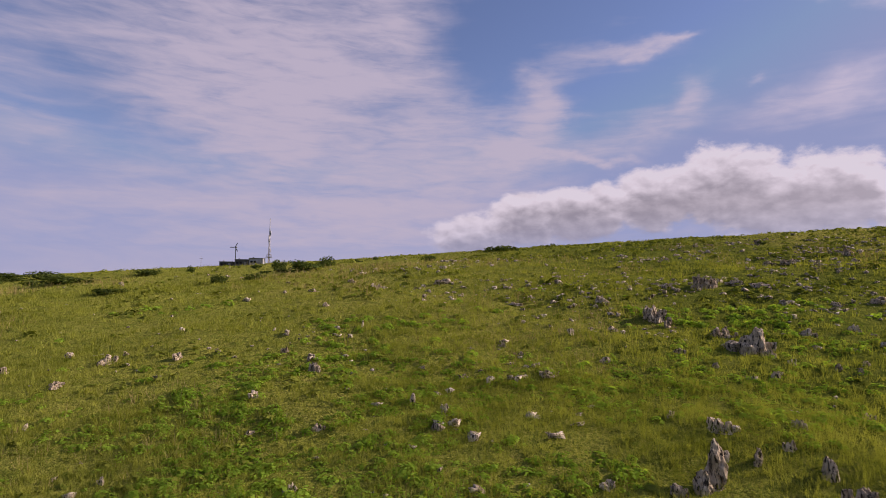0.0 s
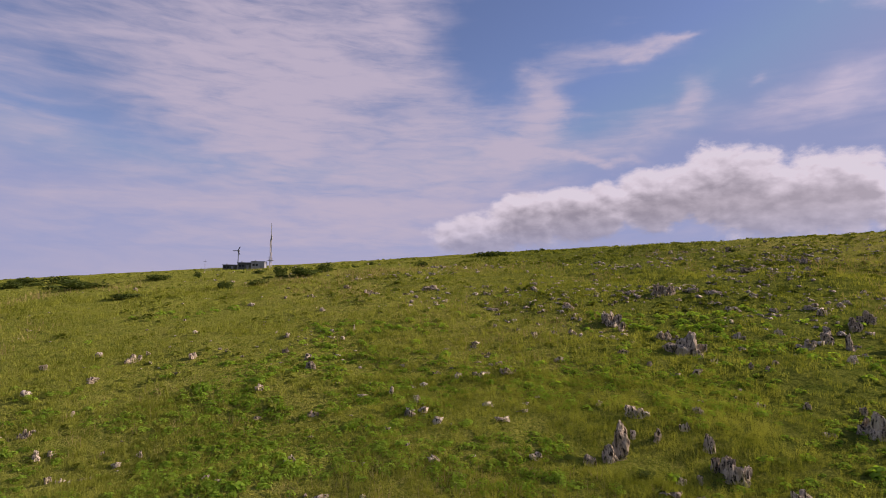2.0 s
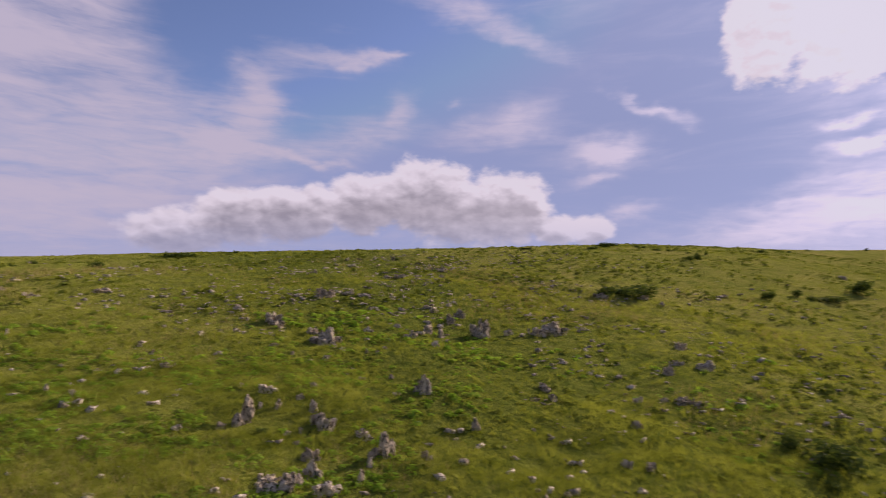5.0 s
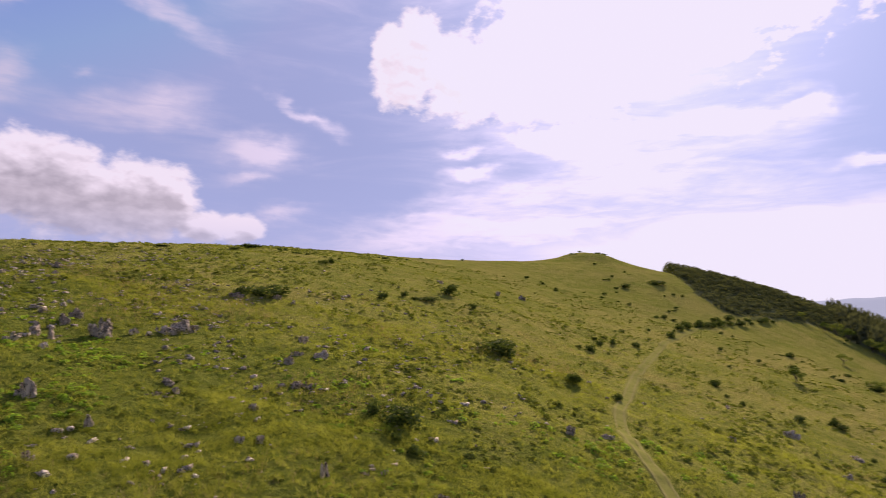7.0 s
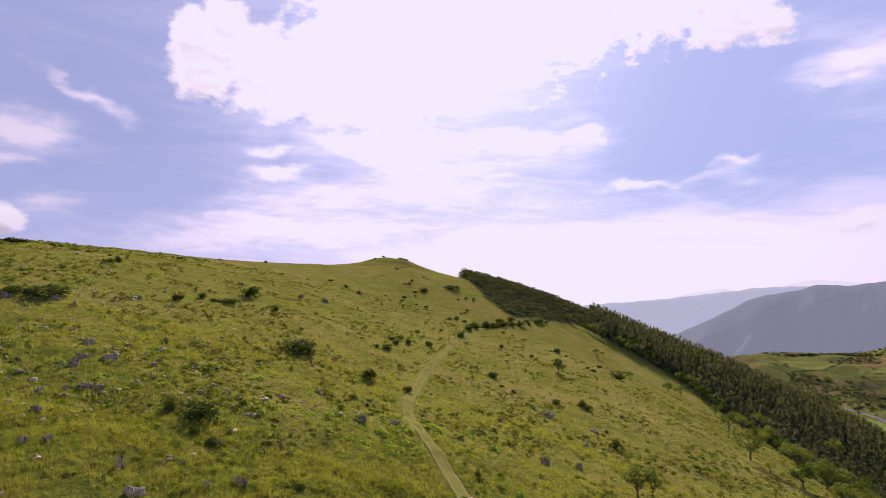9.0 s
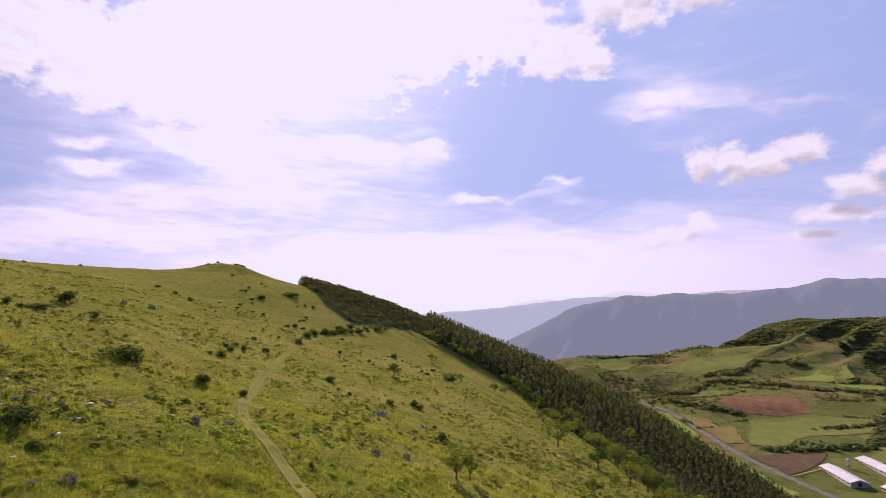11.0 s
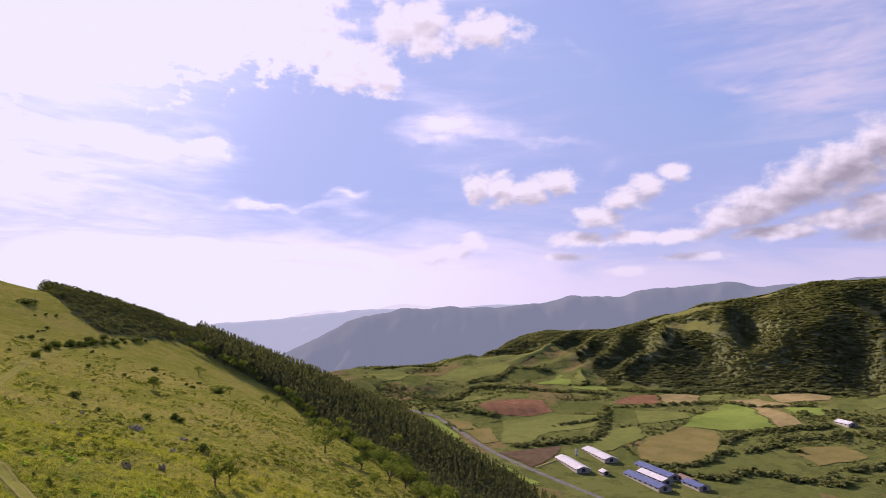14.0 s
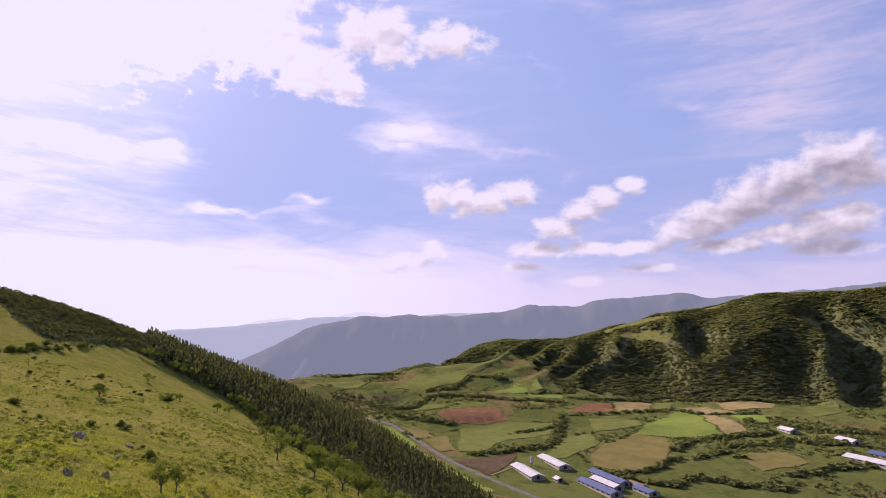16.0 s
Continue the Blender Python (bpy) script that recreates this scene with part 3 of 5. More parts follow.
# ---- building helpers ----
def link_mesh(name, verts, faces, mat, parent=None, shade=False):
    """An object from arrays of points and of triangles or quads."""
    verts, faces = np.asarray(verts, np.float32), np.asarray(faces, np.int32)
    me = bpy.data.meshes.new(name)
    n = faces.shape[1]
    me.vertices.add(len(verts))
    me.vertices.foreach_set("co", verts.ravel())
    me.loops.add(faces.size)
    me.loops.foreach_set("vertex_index", faces.ravel())
    me.polygons.add(len(faces))
    me.polygons.foreach_set("loop_start", np.arange(0, faces.size, n, dtype=np.int32))
    if shade:
        me.polygons.foreach_set("use_smooth", np.ones(len(faces), bool))
    me.update(calc_edges=True)
    me.materials.append(mat)
    ob = new(name, me)
    ob.parent = parent
    return ob


def part(name, bm, mat, parent=None, label="", shade=False):
    me = bpy.data.meshes.new(name)
    bm.to_mesh(me)
    bm.free()
    me.materials.append(mat)
    if shade:
        for p in me.polygons:
            p.use_smooth = True
    ob = new(name, me)
    ob.parent = parent
    return tagged(ob, label) if label else ob


def box(bm, sx, sy, sz, at=(0, 0, 0), bevel=0.0):
    got = bmesh.ops.create_cube(bm, size=1, matrix=Matrix.Translation(at) @ Matrix.Diagonal((sx, sy, sz, 1)))
    if bevel:
        edges = list({e for v in got["verts"] for e in v.link_edges})
        bmesh.ops.bevel(bm, geom=edges, offset=bevel, segments=2, affect="EDGES", profile=0.6)
    return bm


def rod(bm, a, b, r0, r1, sides=8):
    a, b = Vector(a), Vector(b)
    m = Matrix.Translation((a + b) / 2) @ (b - a).to_track_quat("Z", "Y").to_matrix().to_4x4()
    bmesh.ops.create_cone(bm, cap_ends=True, segments=sides, radius1=r0, radius2=r1, depth=(b - a).length, matrix=m)
    return bm


def inside(x, y, ring):
    """Which points lie in the ring of corners."""
    x, y = np.asarray(x, float), np.asarray(y, float)
    got = np.zeros(x.shape, bool)
    for (x0, y0), (x1, y1) in zip(ring, ring[1:] + ring[:1]):
        if y0 != y1:
            got ^= ((y0 > y) != (y1 > y)) & (x < (x1 - x0) * (y - y0) / (y1 - y0) + x0)
    return got


rng = np.random.default_rng(4)

# ---- ground ----
WOOD_RING = [(523, 55), (409, 18), (383, -1), (434, -38), (446, -47), (423, -79), (391, -110), (334, -122), (274, -126), (190, -120), (162, -118), (60, -130), (-300, -165),
             (-300, -362), (300, -325), (560, -312), (740, -345), (900, -385), (1100, -330), (1000, 60), (700, 90)]


def hill_wood(x, y):
    """Where the far hill is wooded."""
    s, c = 0.6 * x - 0.8 * y, 0.8 * x + 0.6 * y
    foot = 1190 + 25 * fbm(c / 60, 0 * c, 3, 61) + 330 * smooth((c - 230) / 240)
    return (s > foot) & ~((fbm(x / 130, y / 130, 3, 63) > 0.95) & (s > 1500))


def wood_share(x, y):
    return np.maximum(inside(x, y, WOOD_RING).astype(float), hill_wood(x, y))


def micro(x, y):
    """Small unevenness of the turf, less of it far away."""
    near = np.clip(1.4 - np.hypot(x - 60, y - 10) / 400, 0.0, 1)
    return near * (0.5 * fbm(x / 9, y / 9, 3, 21) + 0.12 * fbm(x / 1.9, y / 1.9, 2, 31))


def turf(x, y):
    return ground_height(x, y) + micro(np.asarray(x, float), np.asarray(y, float))


def turf_z(x, y):
    return float(turf(np.array([x], float), np.array([y], float))[0])


def build_ground():
    n = 410
    t = np.linspace(-1, 1, n)
    gx = 70 + 170 * np.sinh(4.03 * t)
    gy = 0 + 170 * np.sinh(4.03 * t)
    x, y = np.meshgrid(gx, gy, indexing="ij")
    z = turf(x.ravel(), y.ravel())
    v = np.stack([x.ravel(), y.ravel(), z], 1)
    i, j = np.meshgrid(np.arange(n - 1), np.arange(n - 1), indexing="ij")
    a = (i * n + j).ravel()
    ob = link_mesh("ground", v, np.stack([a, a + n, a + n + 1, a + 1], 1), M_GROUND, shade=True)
    mark = ob.data.attributes.new("wood", "FLOAT", "POINT")
    mark.data.foreach_set("value", wood_share(x.ravel(), y.ravel()).astype(np.float32))
    low = smooth((valley(x.ravel(), y.ravel()) - hill(x.ravel(), y.ravel()) + 10) / 20)
    mark = ob.data.attributes.new("valley", "FLOAT", "POINT")
    mark.data.foreach_set("value", low.astype(np.float32))
    return tagged(ob, "grassy limestone hillside falling to a farmed valley", "ground", kind="structure")


build_ground()


def ribbon(name, points, width, mat, lift, label, category, aside=0.0):
    """A strip laid on the ground along a line of points."""
    pts = np.array(points, float)
    d = np.r_[0, np.cumsum(np.hypot(*np.diff(pts, axis=0).T))]
    s = np.arange(0, d[-1], max(width * 0.4, 1.1))
    # rounded corners
    x, y = np.interp(s, d, pts[:, 0]), np.interp(s, d, pts[:, 1])
    soft = np.hanning(2 * max(3, len(s) // 40) + 1)
    soft /= soft.sum()
    h = len(soft) // 2
    x, y = (np.convolve(np.pad(q, h, mode="reflect", reflect_type="odd"), soft, "valid") for q in (x, y))
    tx, ty = np.gradient(x), np.gradient(y)
    ln = np.hypot(tx, ty)
    nx, ny = -ty / ln, tx / ln
    x, y = x + nx * aside, y + ny * aside
    cols = np.linspace(-0.5, 0.5, 7)
    w = width * (1 + 0.18 * fbm(s / 7, 0 * s, 3, 41))
    X = x[:, None] + nx[:, None] * cols * w[:, None]
    Y = y[:, None] + ny[:, None] * cols * w[:, None]
    Z = turf(X.ravel(), Y.ravel()).reshape(X.shape) + lift * (1 - (2 * np.abs(cols)) ** 6)[None, :] * 1.0 - 0.05 * (np.abs(cols) > 0.45)
    v = np.stack([X.ravel(), Y.ravel(), Z.ravel()], 1)
    n = len(cols)
    i, j = np.meshgrid(np.arange(len(s) - 1), np.arange(n - 1), indexing="ij")
    a = (i * n + j).ravel()
    ob = link_mesh(name, v, np.stack([a, a + n, a + n + 1, a + 1], 1), mat, shade=True)
    return tagged(ob, label, category, kind="structure")


TRACK_LINE = [(420, -20), (376, -9), (317, 7), (235, 9), (180, 4.3), (148, 1.3), (123, -2.9), (111, -4), (97, -7.8), (88.5, -11.7), (81.8, -15.5), (74.4, -19.1), (67.9, -22.1), (50, -31), (20, -45), (-20, -62)]
ribbon("track", TRACK_LINE, 2.5, M_TRACK, 0.14, "worn grass track climbing the hillside", "track")
for aside in (-0.75, 0.75):
    ribbon("track_rut", TRACK_LINE, 0.6, M_RUT, 0.165, "bare wheel rut worn into the grass track", "rut", aside)
ROAD_LINE = [(1150, -325), (1000, -366), (900, -396), (841, -415), (783, -412), (649, -394), (583, -391), (525, -391), (427, -392), (300, -396), (100, -410), (-300, -430)]
ribbon("farm_lane", [(540, -398), (549, -421), (558, -443)], 3.5, M_FIELDS["stubble"], 0.6, "pale dirt lane from the road to the sheds", "lane")
ribbon("road", ROAD_LINE, 7.0, M_ROAD, 0.35, "grey asphalt country road along the valley", "road")


def field(points, kind, label):
    """A plot laid on the valley floor: a fine grid cut to the ring of corners."""
    xs, ys = [p[0] for p in points], [p[1] for p in points]
    n = 64
    gx, gy = np.linspace(min(xs), max(xs), n), np.linspace(min(ys), max(ys), n)
    x, y = np.meshgrid(gx, gy, indexing="ij")
    wob = 3.5
    ok = inside(x.ravel() + wob * fbm(x.ravel() / 30, y.ravel() / 30, 2, 51), y.ravel() + wob * fbm(x.ravel() / 30, y.ravel() / 30, 2, 57), points)
    z = ground_height(x.ravel(), y.ravel()) + 0.5
    v = np.stack([x.ravel(), y.ravel(), z], 1)
    i, j = np.meshgrid(np.arange(n - 1), np.arange(n - 1), indexing="ij")
    a = (i * n + j).ravel()
    f = np.stack([a, a + n, a + n + 1, a + 1], 1)
    f = f[ok[f].all(1)]
    return tagged(link_mesh("field", v, f, M_FIELDS[kind], shade=True), label, "field", "fields in the valley", "structure")


def off_track(x, y, gap=1.5):
    """Which points keep clear of the track."""
    ok = np.ones(np.shape(x), bool)
    for (x0, y0), (x1, y1) in zip(TRACK_LINE[:-1], TRACK_LINE[1:]):
        lx, ly = x1 - x0, y1 - y0
        s = np.clip(((x - x0) * lx + (y - y0) * ly) / (lx * lx + ly * ly), 0, 1)
        ok &= np.hypot(x - x0 - s * lx, y - y0 - s * ly) > gap
    return ok


FIELDS_ROAD = [
    ("soil", "bare red-brown ploughed field", [(844, -483), (863, -585), (850, -610), (770, -582), (776, -531), (797, -493)]),
    ("grass", "wide green pasture field", [(654, -416), (768, -489), (768, -577), (712, -626), (668, -590), (670, -510), (632, -450)]),
    ("dark", "dark bare soil field beside the road", [(616, -395), (597, -477), (563, -438), (543, -398)]),
    ("dull", "tan rough pasture", [(736, -414), (740, -451), (661, -420), (665, -400)]),
    ("dull", "tan rough pasture beside the road", [(826, -420), (788, -443), (736, -433), (743, -408)]),
    ("crop", "green pasture strip beside the road", [(863, -383), (830, -411), (590, -371), (480, -367), (452, -325), (603, -315)]),
    ("grass", "green pasture field", [(652, -593), (631, -624), (581, -589), (553, -510), (563, -485)]),
]
FIELDS_MIDDLE = [
    ("crop", "bright green young crop field", [(974, -683), (1051, -793), (997, -781), (937, -740)]),
    ("crop", "narrow bright green crop strip", [(931, -735), (904, -796), (868, -766), (909, -720)]),
    ("grass", "small terraced green field under the woods", [(1008, -795), (980, -842), (937, -803), (959, -762)]),
    ("soil", "bare red-brown ploughed field", [(763, -690), (820, -770), (796, -814), (732, -767)]),
    ("stubble", "tan stubble field", [(796, -814), (766, -879), (717, -827), (730, -772)]),
    ("grass", "small green pasture field", [(769, -887), (733, -901), (711, -868), (721, -834)]),
    ("crop", "bright green crop field on a low rise", [(688, -853), (672, -875), (539, -771), (524, -765), (561, -710), (603, -672), (658, -774)]),
    ("stubble", "tan stubble field beside the crop", [(672, -875), (648, -882), (513, -796), (532, -766)]),
    ("grass", "green pasture field", [(709, -684), (671, -750), (627, -717), (638, -633)]),
]
FIELDS_FAR = [
    ("stubble", "tan stubble strip under the wooded hill", [(688, -946), (611, -997), (582, -953), (627, -906)]),
    ("stubble", "narrow tan stubble strip", [(708, -876), (678, -917), (608, -900), (629, -871)]),
    ("crop", "green crop field", [(608, -877), (556, -912), (519, -849), (545, -821)]),
    ("dull", "brownish rough pasture on a round rise", [(540, -532), (576, -584), (608, -676), (568, -696), (506, -639), (464, -570), (478, -526), (513, -513)]),
    ("grass", "smooth green meadow on a far rise", [(1126, -530), (1167, -563), (1252, -685), (1387, -872), (1280, -955), (1230, -885), (1161, -750), (1090, -676), (1081, -598)]),
    ("grass", "smooth green meadow on a far rise", [(1313, -452), (1340, -500), (1331, -603), (1190, -506), (1151, -422)]),
    ("grass", "green pasture strip", [(1088, -470), (1068, -564), (1047, -535), (1062, -463)]),
    ("dull", "yellowish rough pasture", [(464, -679), (437, -755), (389, -725), (396, -645)]),
    ("grass", "green pasture on the hill foot", [(559, -990), (550, -1063), (518, -1022), (506, -927)]),
    ("soil", "bare orange earth scar on the wooded hillside", [(588, -1135), (618, -1213), (614, -1250), (600, -1234), (597, -1192)]),
]
FIELDS = FIELDS_ROAD + FIELDS_MIDDLE + FIELDS_FAR
for kind, label, ring in FIELDS:
    field(ring, kind, label)

# ---- far ranges ----
def mountain_range(name, reach, depth, skyline, mat, label, rough):
    """A range of hills: a strip round the view, rising to a crest and falling behind it. skyline: turn and degrees up of its tops and saddles."""
    turns = np.radians(np.linspace(-200, -40, 640))
    rows = np.linspace(-1, 1, 31)
    deg = np.degrees(turns)
    at, up_ = np.array(skyline).T
    crest = np.interp(deg, at[::-1], up_[::-1])
    soft = np.hanning(9) / np.hanning(9).sum()
    crest = np.convolve(np.pad(crest, 4, mode="edge"), soft, "valid")
    crest = crest + rough * fbm(deg / 2.3, 0 * deg + 3.3, 6, int(reach) % 97)
    top = np.tan(np.radians(crest)) * reach
    T, R = np.meshgrid(turns, rows, indexing="ij")
    shape = np.cos(R * math.pi / 2) ** 1.2
    spur = 1 - np.abs(vnoise(np.degrees(T) / 2.6 + 0.5 * R, R * 1.3, 71))
    fold = fbm(np.degrees(T) / 2.4 + 1.5 * R, R * 4.0, 4, 75)
    z = -340 + (top[:, None] + 340) * (shape + (0.03 * (spur - 0.6) + 0.09 * fold) * (1 - shape) * shape * 4)
    dist = reach + R * depth
    v = np.stack([(-np.sin(T) * dist).ravel(), (np.cos(T) * dist).ravel() - 37, z.ravel()], 1)
    m = len(rows)
    i, j = np.meshgrid(np.arange(len(turns) - 1), np.arange(m - 1), indexing="ij")
    a = (i * m + j).ravel()
    return tagged(link_mesh(name, v, np.stack([a, a + m, a + m + 1, a + 1], 1), mat, shade=True), label, "mountain range", kind="structure")


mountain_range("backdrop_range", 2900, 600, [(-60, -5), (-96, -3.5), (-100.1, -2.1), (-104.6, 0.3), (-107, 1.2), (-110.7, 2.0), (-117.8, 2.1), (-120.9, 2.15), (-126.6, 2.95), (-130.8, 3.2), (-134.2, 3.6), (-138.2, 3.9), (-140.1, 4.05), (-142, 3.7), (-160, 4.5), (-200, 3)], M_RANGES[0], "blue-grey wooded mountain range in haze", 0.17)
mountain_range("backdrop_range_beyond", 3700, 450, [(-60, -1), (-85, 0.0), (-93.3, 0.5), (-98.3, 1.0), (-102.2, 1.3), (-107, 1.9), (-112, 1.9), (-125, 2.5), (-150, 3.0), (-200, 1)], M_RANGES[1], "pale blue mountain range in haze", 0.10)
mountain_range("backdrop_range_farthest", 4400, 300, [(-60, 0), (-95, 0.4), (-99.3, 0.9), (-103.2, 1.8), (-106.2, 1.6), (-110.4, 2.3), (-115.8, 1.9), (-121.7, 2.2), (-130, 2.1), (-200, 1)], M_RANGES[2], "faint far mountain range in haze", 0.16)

# ---- limestone rocks ----
def rock_mesh(seed, tall, cluster=False):
    """Angular blocks and slabs grown together, parted by fissures and grooved from top to bottom by rain."""
    r = random.Random(seed)
    bm = bmesh.new()
    n = r.randint(2, 3) if tall else (r.randint(10, 13) if cluster else r.randint(5, 7))
    for b in range(n):
        own = bmesh.new()
        if tall:
            sx, sy, sz = r.uniform(0.30, 0.46), r.uniform(0.28, 0.42), (1.0 if b == 0 else r.uniform(0.35, 0.7))
            cx, cy = (0, 0) if b == 0 else (r.uniform(-0.34, 0.34), r.uniform(-0.26, 0.26))
        elif cluster:
            a, far = b * 2.4 + r.uniform(-0.3, 0.3), 0.40 * math.sqrt((b + 0.5) / n)
            sx, sy, cx, cy = r.uniform(0.07, 0.14), r.uniform(0.08, 0.16), far * math.cos(a) * 1.15, far * math.sin(a) * 0.9
            sz = r.uniform(0.55, 1.0) * (1.0 - 0.9 * far)
        else:
            sx, sy = r.uniform(0.10, 0.24), r.uniform(0.18, 0.40)
            cx, cy = -0.42 + 0.84 * (b + r.uniform(0.2, 0.8)) / n, r.uniform(-0.18, 0.18)
            sz = r.uniform(0.45, 1.0) * (1 - 0.5 * abs(cx))
        lean_x, lean_y, turned = r.uniform(-0.15, 0.15), r.uniform(-0.15, 0.15), r.uniform(-0.4, 0.4)
        for _ in range(24):
            u, v, w = r.uniform(-1, 1), r.uniform(-1, 1), r.uniform(0, 1) ** 0.7
            in_ = 1 - (0.55 if tall else 0.22) * w**2
            px, py = u * sx * in_, v * sy * in_
            px, py = px * math.cos(turned) - py * math.sin(turned), px * math.sin(turned) + py * math.cos(turned)
            own.verts.new((cx + px + lean_x * w, cy + py + lean_y * w, -0.3 + w * (sz + 0.3)))
        bmesh.ops.convex_hull(own, input=own.verts[:])
        bmesh.ops.delete(own, geom=[v for v in own.verts if not v.link_faces], context="VERTS")
        spare = bpy.data.meshes.new("spare")
        own.to_mesh(spare)
        own.free()
        bm.from_mesh(spare)
        bpy.data.meshes.remove(spare)
    # a low foot under all the blocks, then one skin over the whole
    foot = bmesh.new()
    for i in range(20):
        a = i * 0.314
        for z in (-0.3, 0.05):
            foot.verts.new(((0.34 if tall else 0.46) * math.cos(a) * r.uniform(0.9, 1.1), 0.30 * math.sin(a) * r.uniform(0.9, 1.1), z))
    bmesh.ops.convex_hull(foot, input=foot.verts[:])
    spare = bpy.data.meshes.new("spare")
    foot.to_mesh(spare)
    foot.free()
    bm.from_mesh(spare)
    bm.to_mesh(spare)
    bm.free()
    ob = new("rock", spare)
    skin = ob.modifiers.new("skin", "REMESH")
    skin.mode, skin.voxel_size = "VOXEL", 0.050
    me = bpy.data.meshes.new_from_object(ob.evaluated_get(bpy.context.evaluated_depsgraph_get()))
    me.name = "rock"
    bpy.data.objects.remove(ob)
    bpy.data.meshes.remove(spare)
    off = Vector((seed * 7.3, seed * 3.1, 5.7))
    out = [v.normal.copy() for v in me.vertices]
    for v, way_out in zip(me.vertices, out):
        p = v.co
        groove = noise.noise(Vector((p.x * 9, p.y * 9, p.z * 1.5)) + off)
        step = noise.noise(Vector((p.x * 3.5, p.y * 3.5, p.z * 4)) + off)
        pit = noise.noise(Vector((p.x * 20, p.y * 20, p.z * 11)) + off)
        v.co = p + way_out * (0.035 * groove + 0.045 * step + 0.022 * pit - 0.075 * max(0, 0.15 - abs(groove)) / 0.15)
    xs, zs = [v.co.x for v in me.vertices], [v.co.z for v in me.vertices]
    wide, high, mid = max(xs) - min(xs), max(zs), (max(xs) + min(xs)) / 2
    for v in me.vertices:
        v.co.x, v.co.y, v.co.z = (v.co.x - mid) / wide, v.co.y / wide, v.co.z / high
    me.materials.clear()
    me.materials.append(M_LIMESTONE)
    return me


ROCK_SHAPES = [rock_mesh(s, False) for s in range(9)]
ROCK_CLUSTERS = [rock_mesh(s + 40, False, True) for s in range(5)]
ROCK_TALL = [rock_mesh(s + 20, True) for s in range(6)]
ROCKS_LOWER = [
    (13.7, 31.4, 1.8, 2.6), (16.4, 36.1, 1.4, 0.8), (15.5, 33.6, 0.8, 0.7), (17.1, 33.1, 0.9, 1.0), (19.3, 33.9, 0.8, 0.7),
    (21.2, 36.1, 0.9, 0.6), (11.8, 30.7, 1.1, 0.9), (8.5, 31.4, 1.0, 0.5), (14.6, 38.9, 0.6, 0.5), (19.9, 31.4, 0.8, 1.1),
    (19.8, 29.0, 1.6, 1.6), (18.1, 28.6, 0.8, 0.5), (16.9, 28.5, 0.8, 0.5), (27.0, 38.5, 0.8, 0.6), (30.0, 37.4, 0.7, 0.8),
    (33.2, 35.8, 0.8, 0.8), (31.7, 33.1, 2.0, 1.5), (22.8, 26.1, 1.2, 0.8), (17.2, 26.5, 0.6, 0.5),
]
ROCKS_MIDDLE = [
    (22.9, 65.8, 2.9, 1.8), (23.6, 63.0, 1.4, 1.4), (27.8, 53.4, 3.2, 3.1), (27.1, 58.1, 2.4, 1.2), (27.5, 50.8, 1.5, 0.9),
    (26.4, 54.6, 2.6, 1.0), (34.7, 79.4, 4.0, 2.0), (29.9, 82.0, 3.6, 0.7), (19.0, 71.9, 1.9, 1.1), (12.8, 59.7, 1.2, 0.7),
    (15.3, 61.9, 0.8, 0.4), (5.6, 56.3, 0.7, 0.6), (7.1, 54.2, 0.7, 0.5), (8.3, 47.4, 2.4, 0.5), (14.0, 51.8, 1.3, 0.7),
    (20.5, 52.3, 1.2, 0.5), (21.2, 58.4, 1.3, 0.4), (21.9, 48.6, 1.0, 0.6), (25.1, 45.7, 1.1, 0.6), (28.0, 48.4, 0.7, 0.5),
    (34.4, 56.6, 1.4, 1.0), (30.5, 46.6, 0.6, 0.6), (31.5, 45.5, 0.7, 0.6), (33.2, 47.4, 0.7, 0.6),
]
ROCKS_UPPER = [
    (39.0, 57.0, 1.1, 0.9), (39.1, 52.3, 1.5, 1.2), (43.3, 55.6, 2.5, 2.2), (44.2, 53.2, 1.1, 1.8), (48.9, 59.2, 1.2, 1.6),
    (51.4, 61.1, 2.0, 1.6), (43.7, 50.5, 1.4, 0.5), (40.3, 47.2, 1.3, 1.0), (48.4, 64.3, 1.2, 1.0), (48.4, 67.2, 1.3, 0.7),
    (67.6, 127.9, 2.2, 1.4), (55.2, 100.9, 2.9, 1.0), (57.2, 98.8, 2.9, 1.0), (70.0, 104.8, 3.7, 1.5), (65.7, 95.2, 1.7, 0.9),
    (48.1, 93.3, 2.1, 0.6), (39.2, 80.3, 2.3, 0.8), (41.6, 78.7, 2.3, 0.8), (44.2, 67.4, 1.6, 0.7), (17.4, 91.5, 1.9, 0.8),
    (21.3, 91.8, 1.4, 0.5), (9.1, 76.4, 2.8, 0.7), (11.3, 78.2, 1.2, 0.7), (40.8, 109.4, 1.8, 0.8),
]
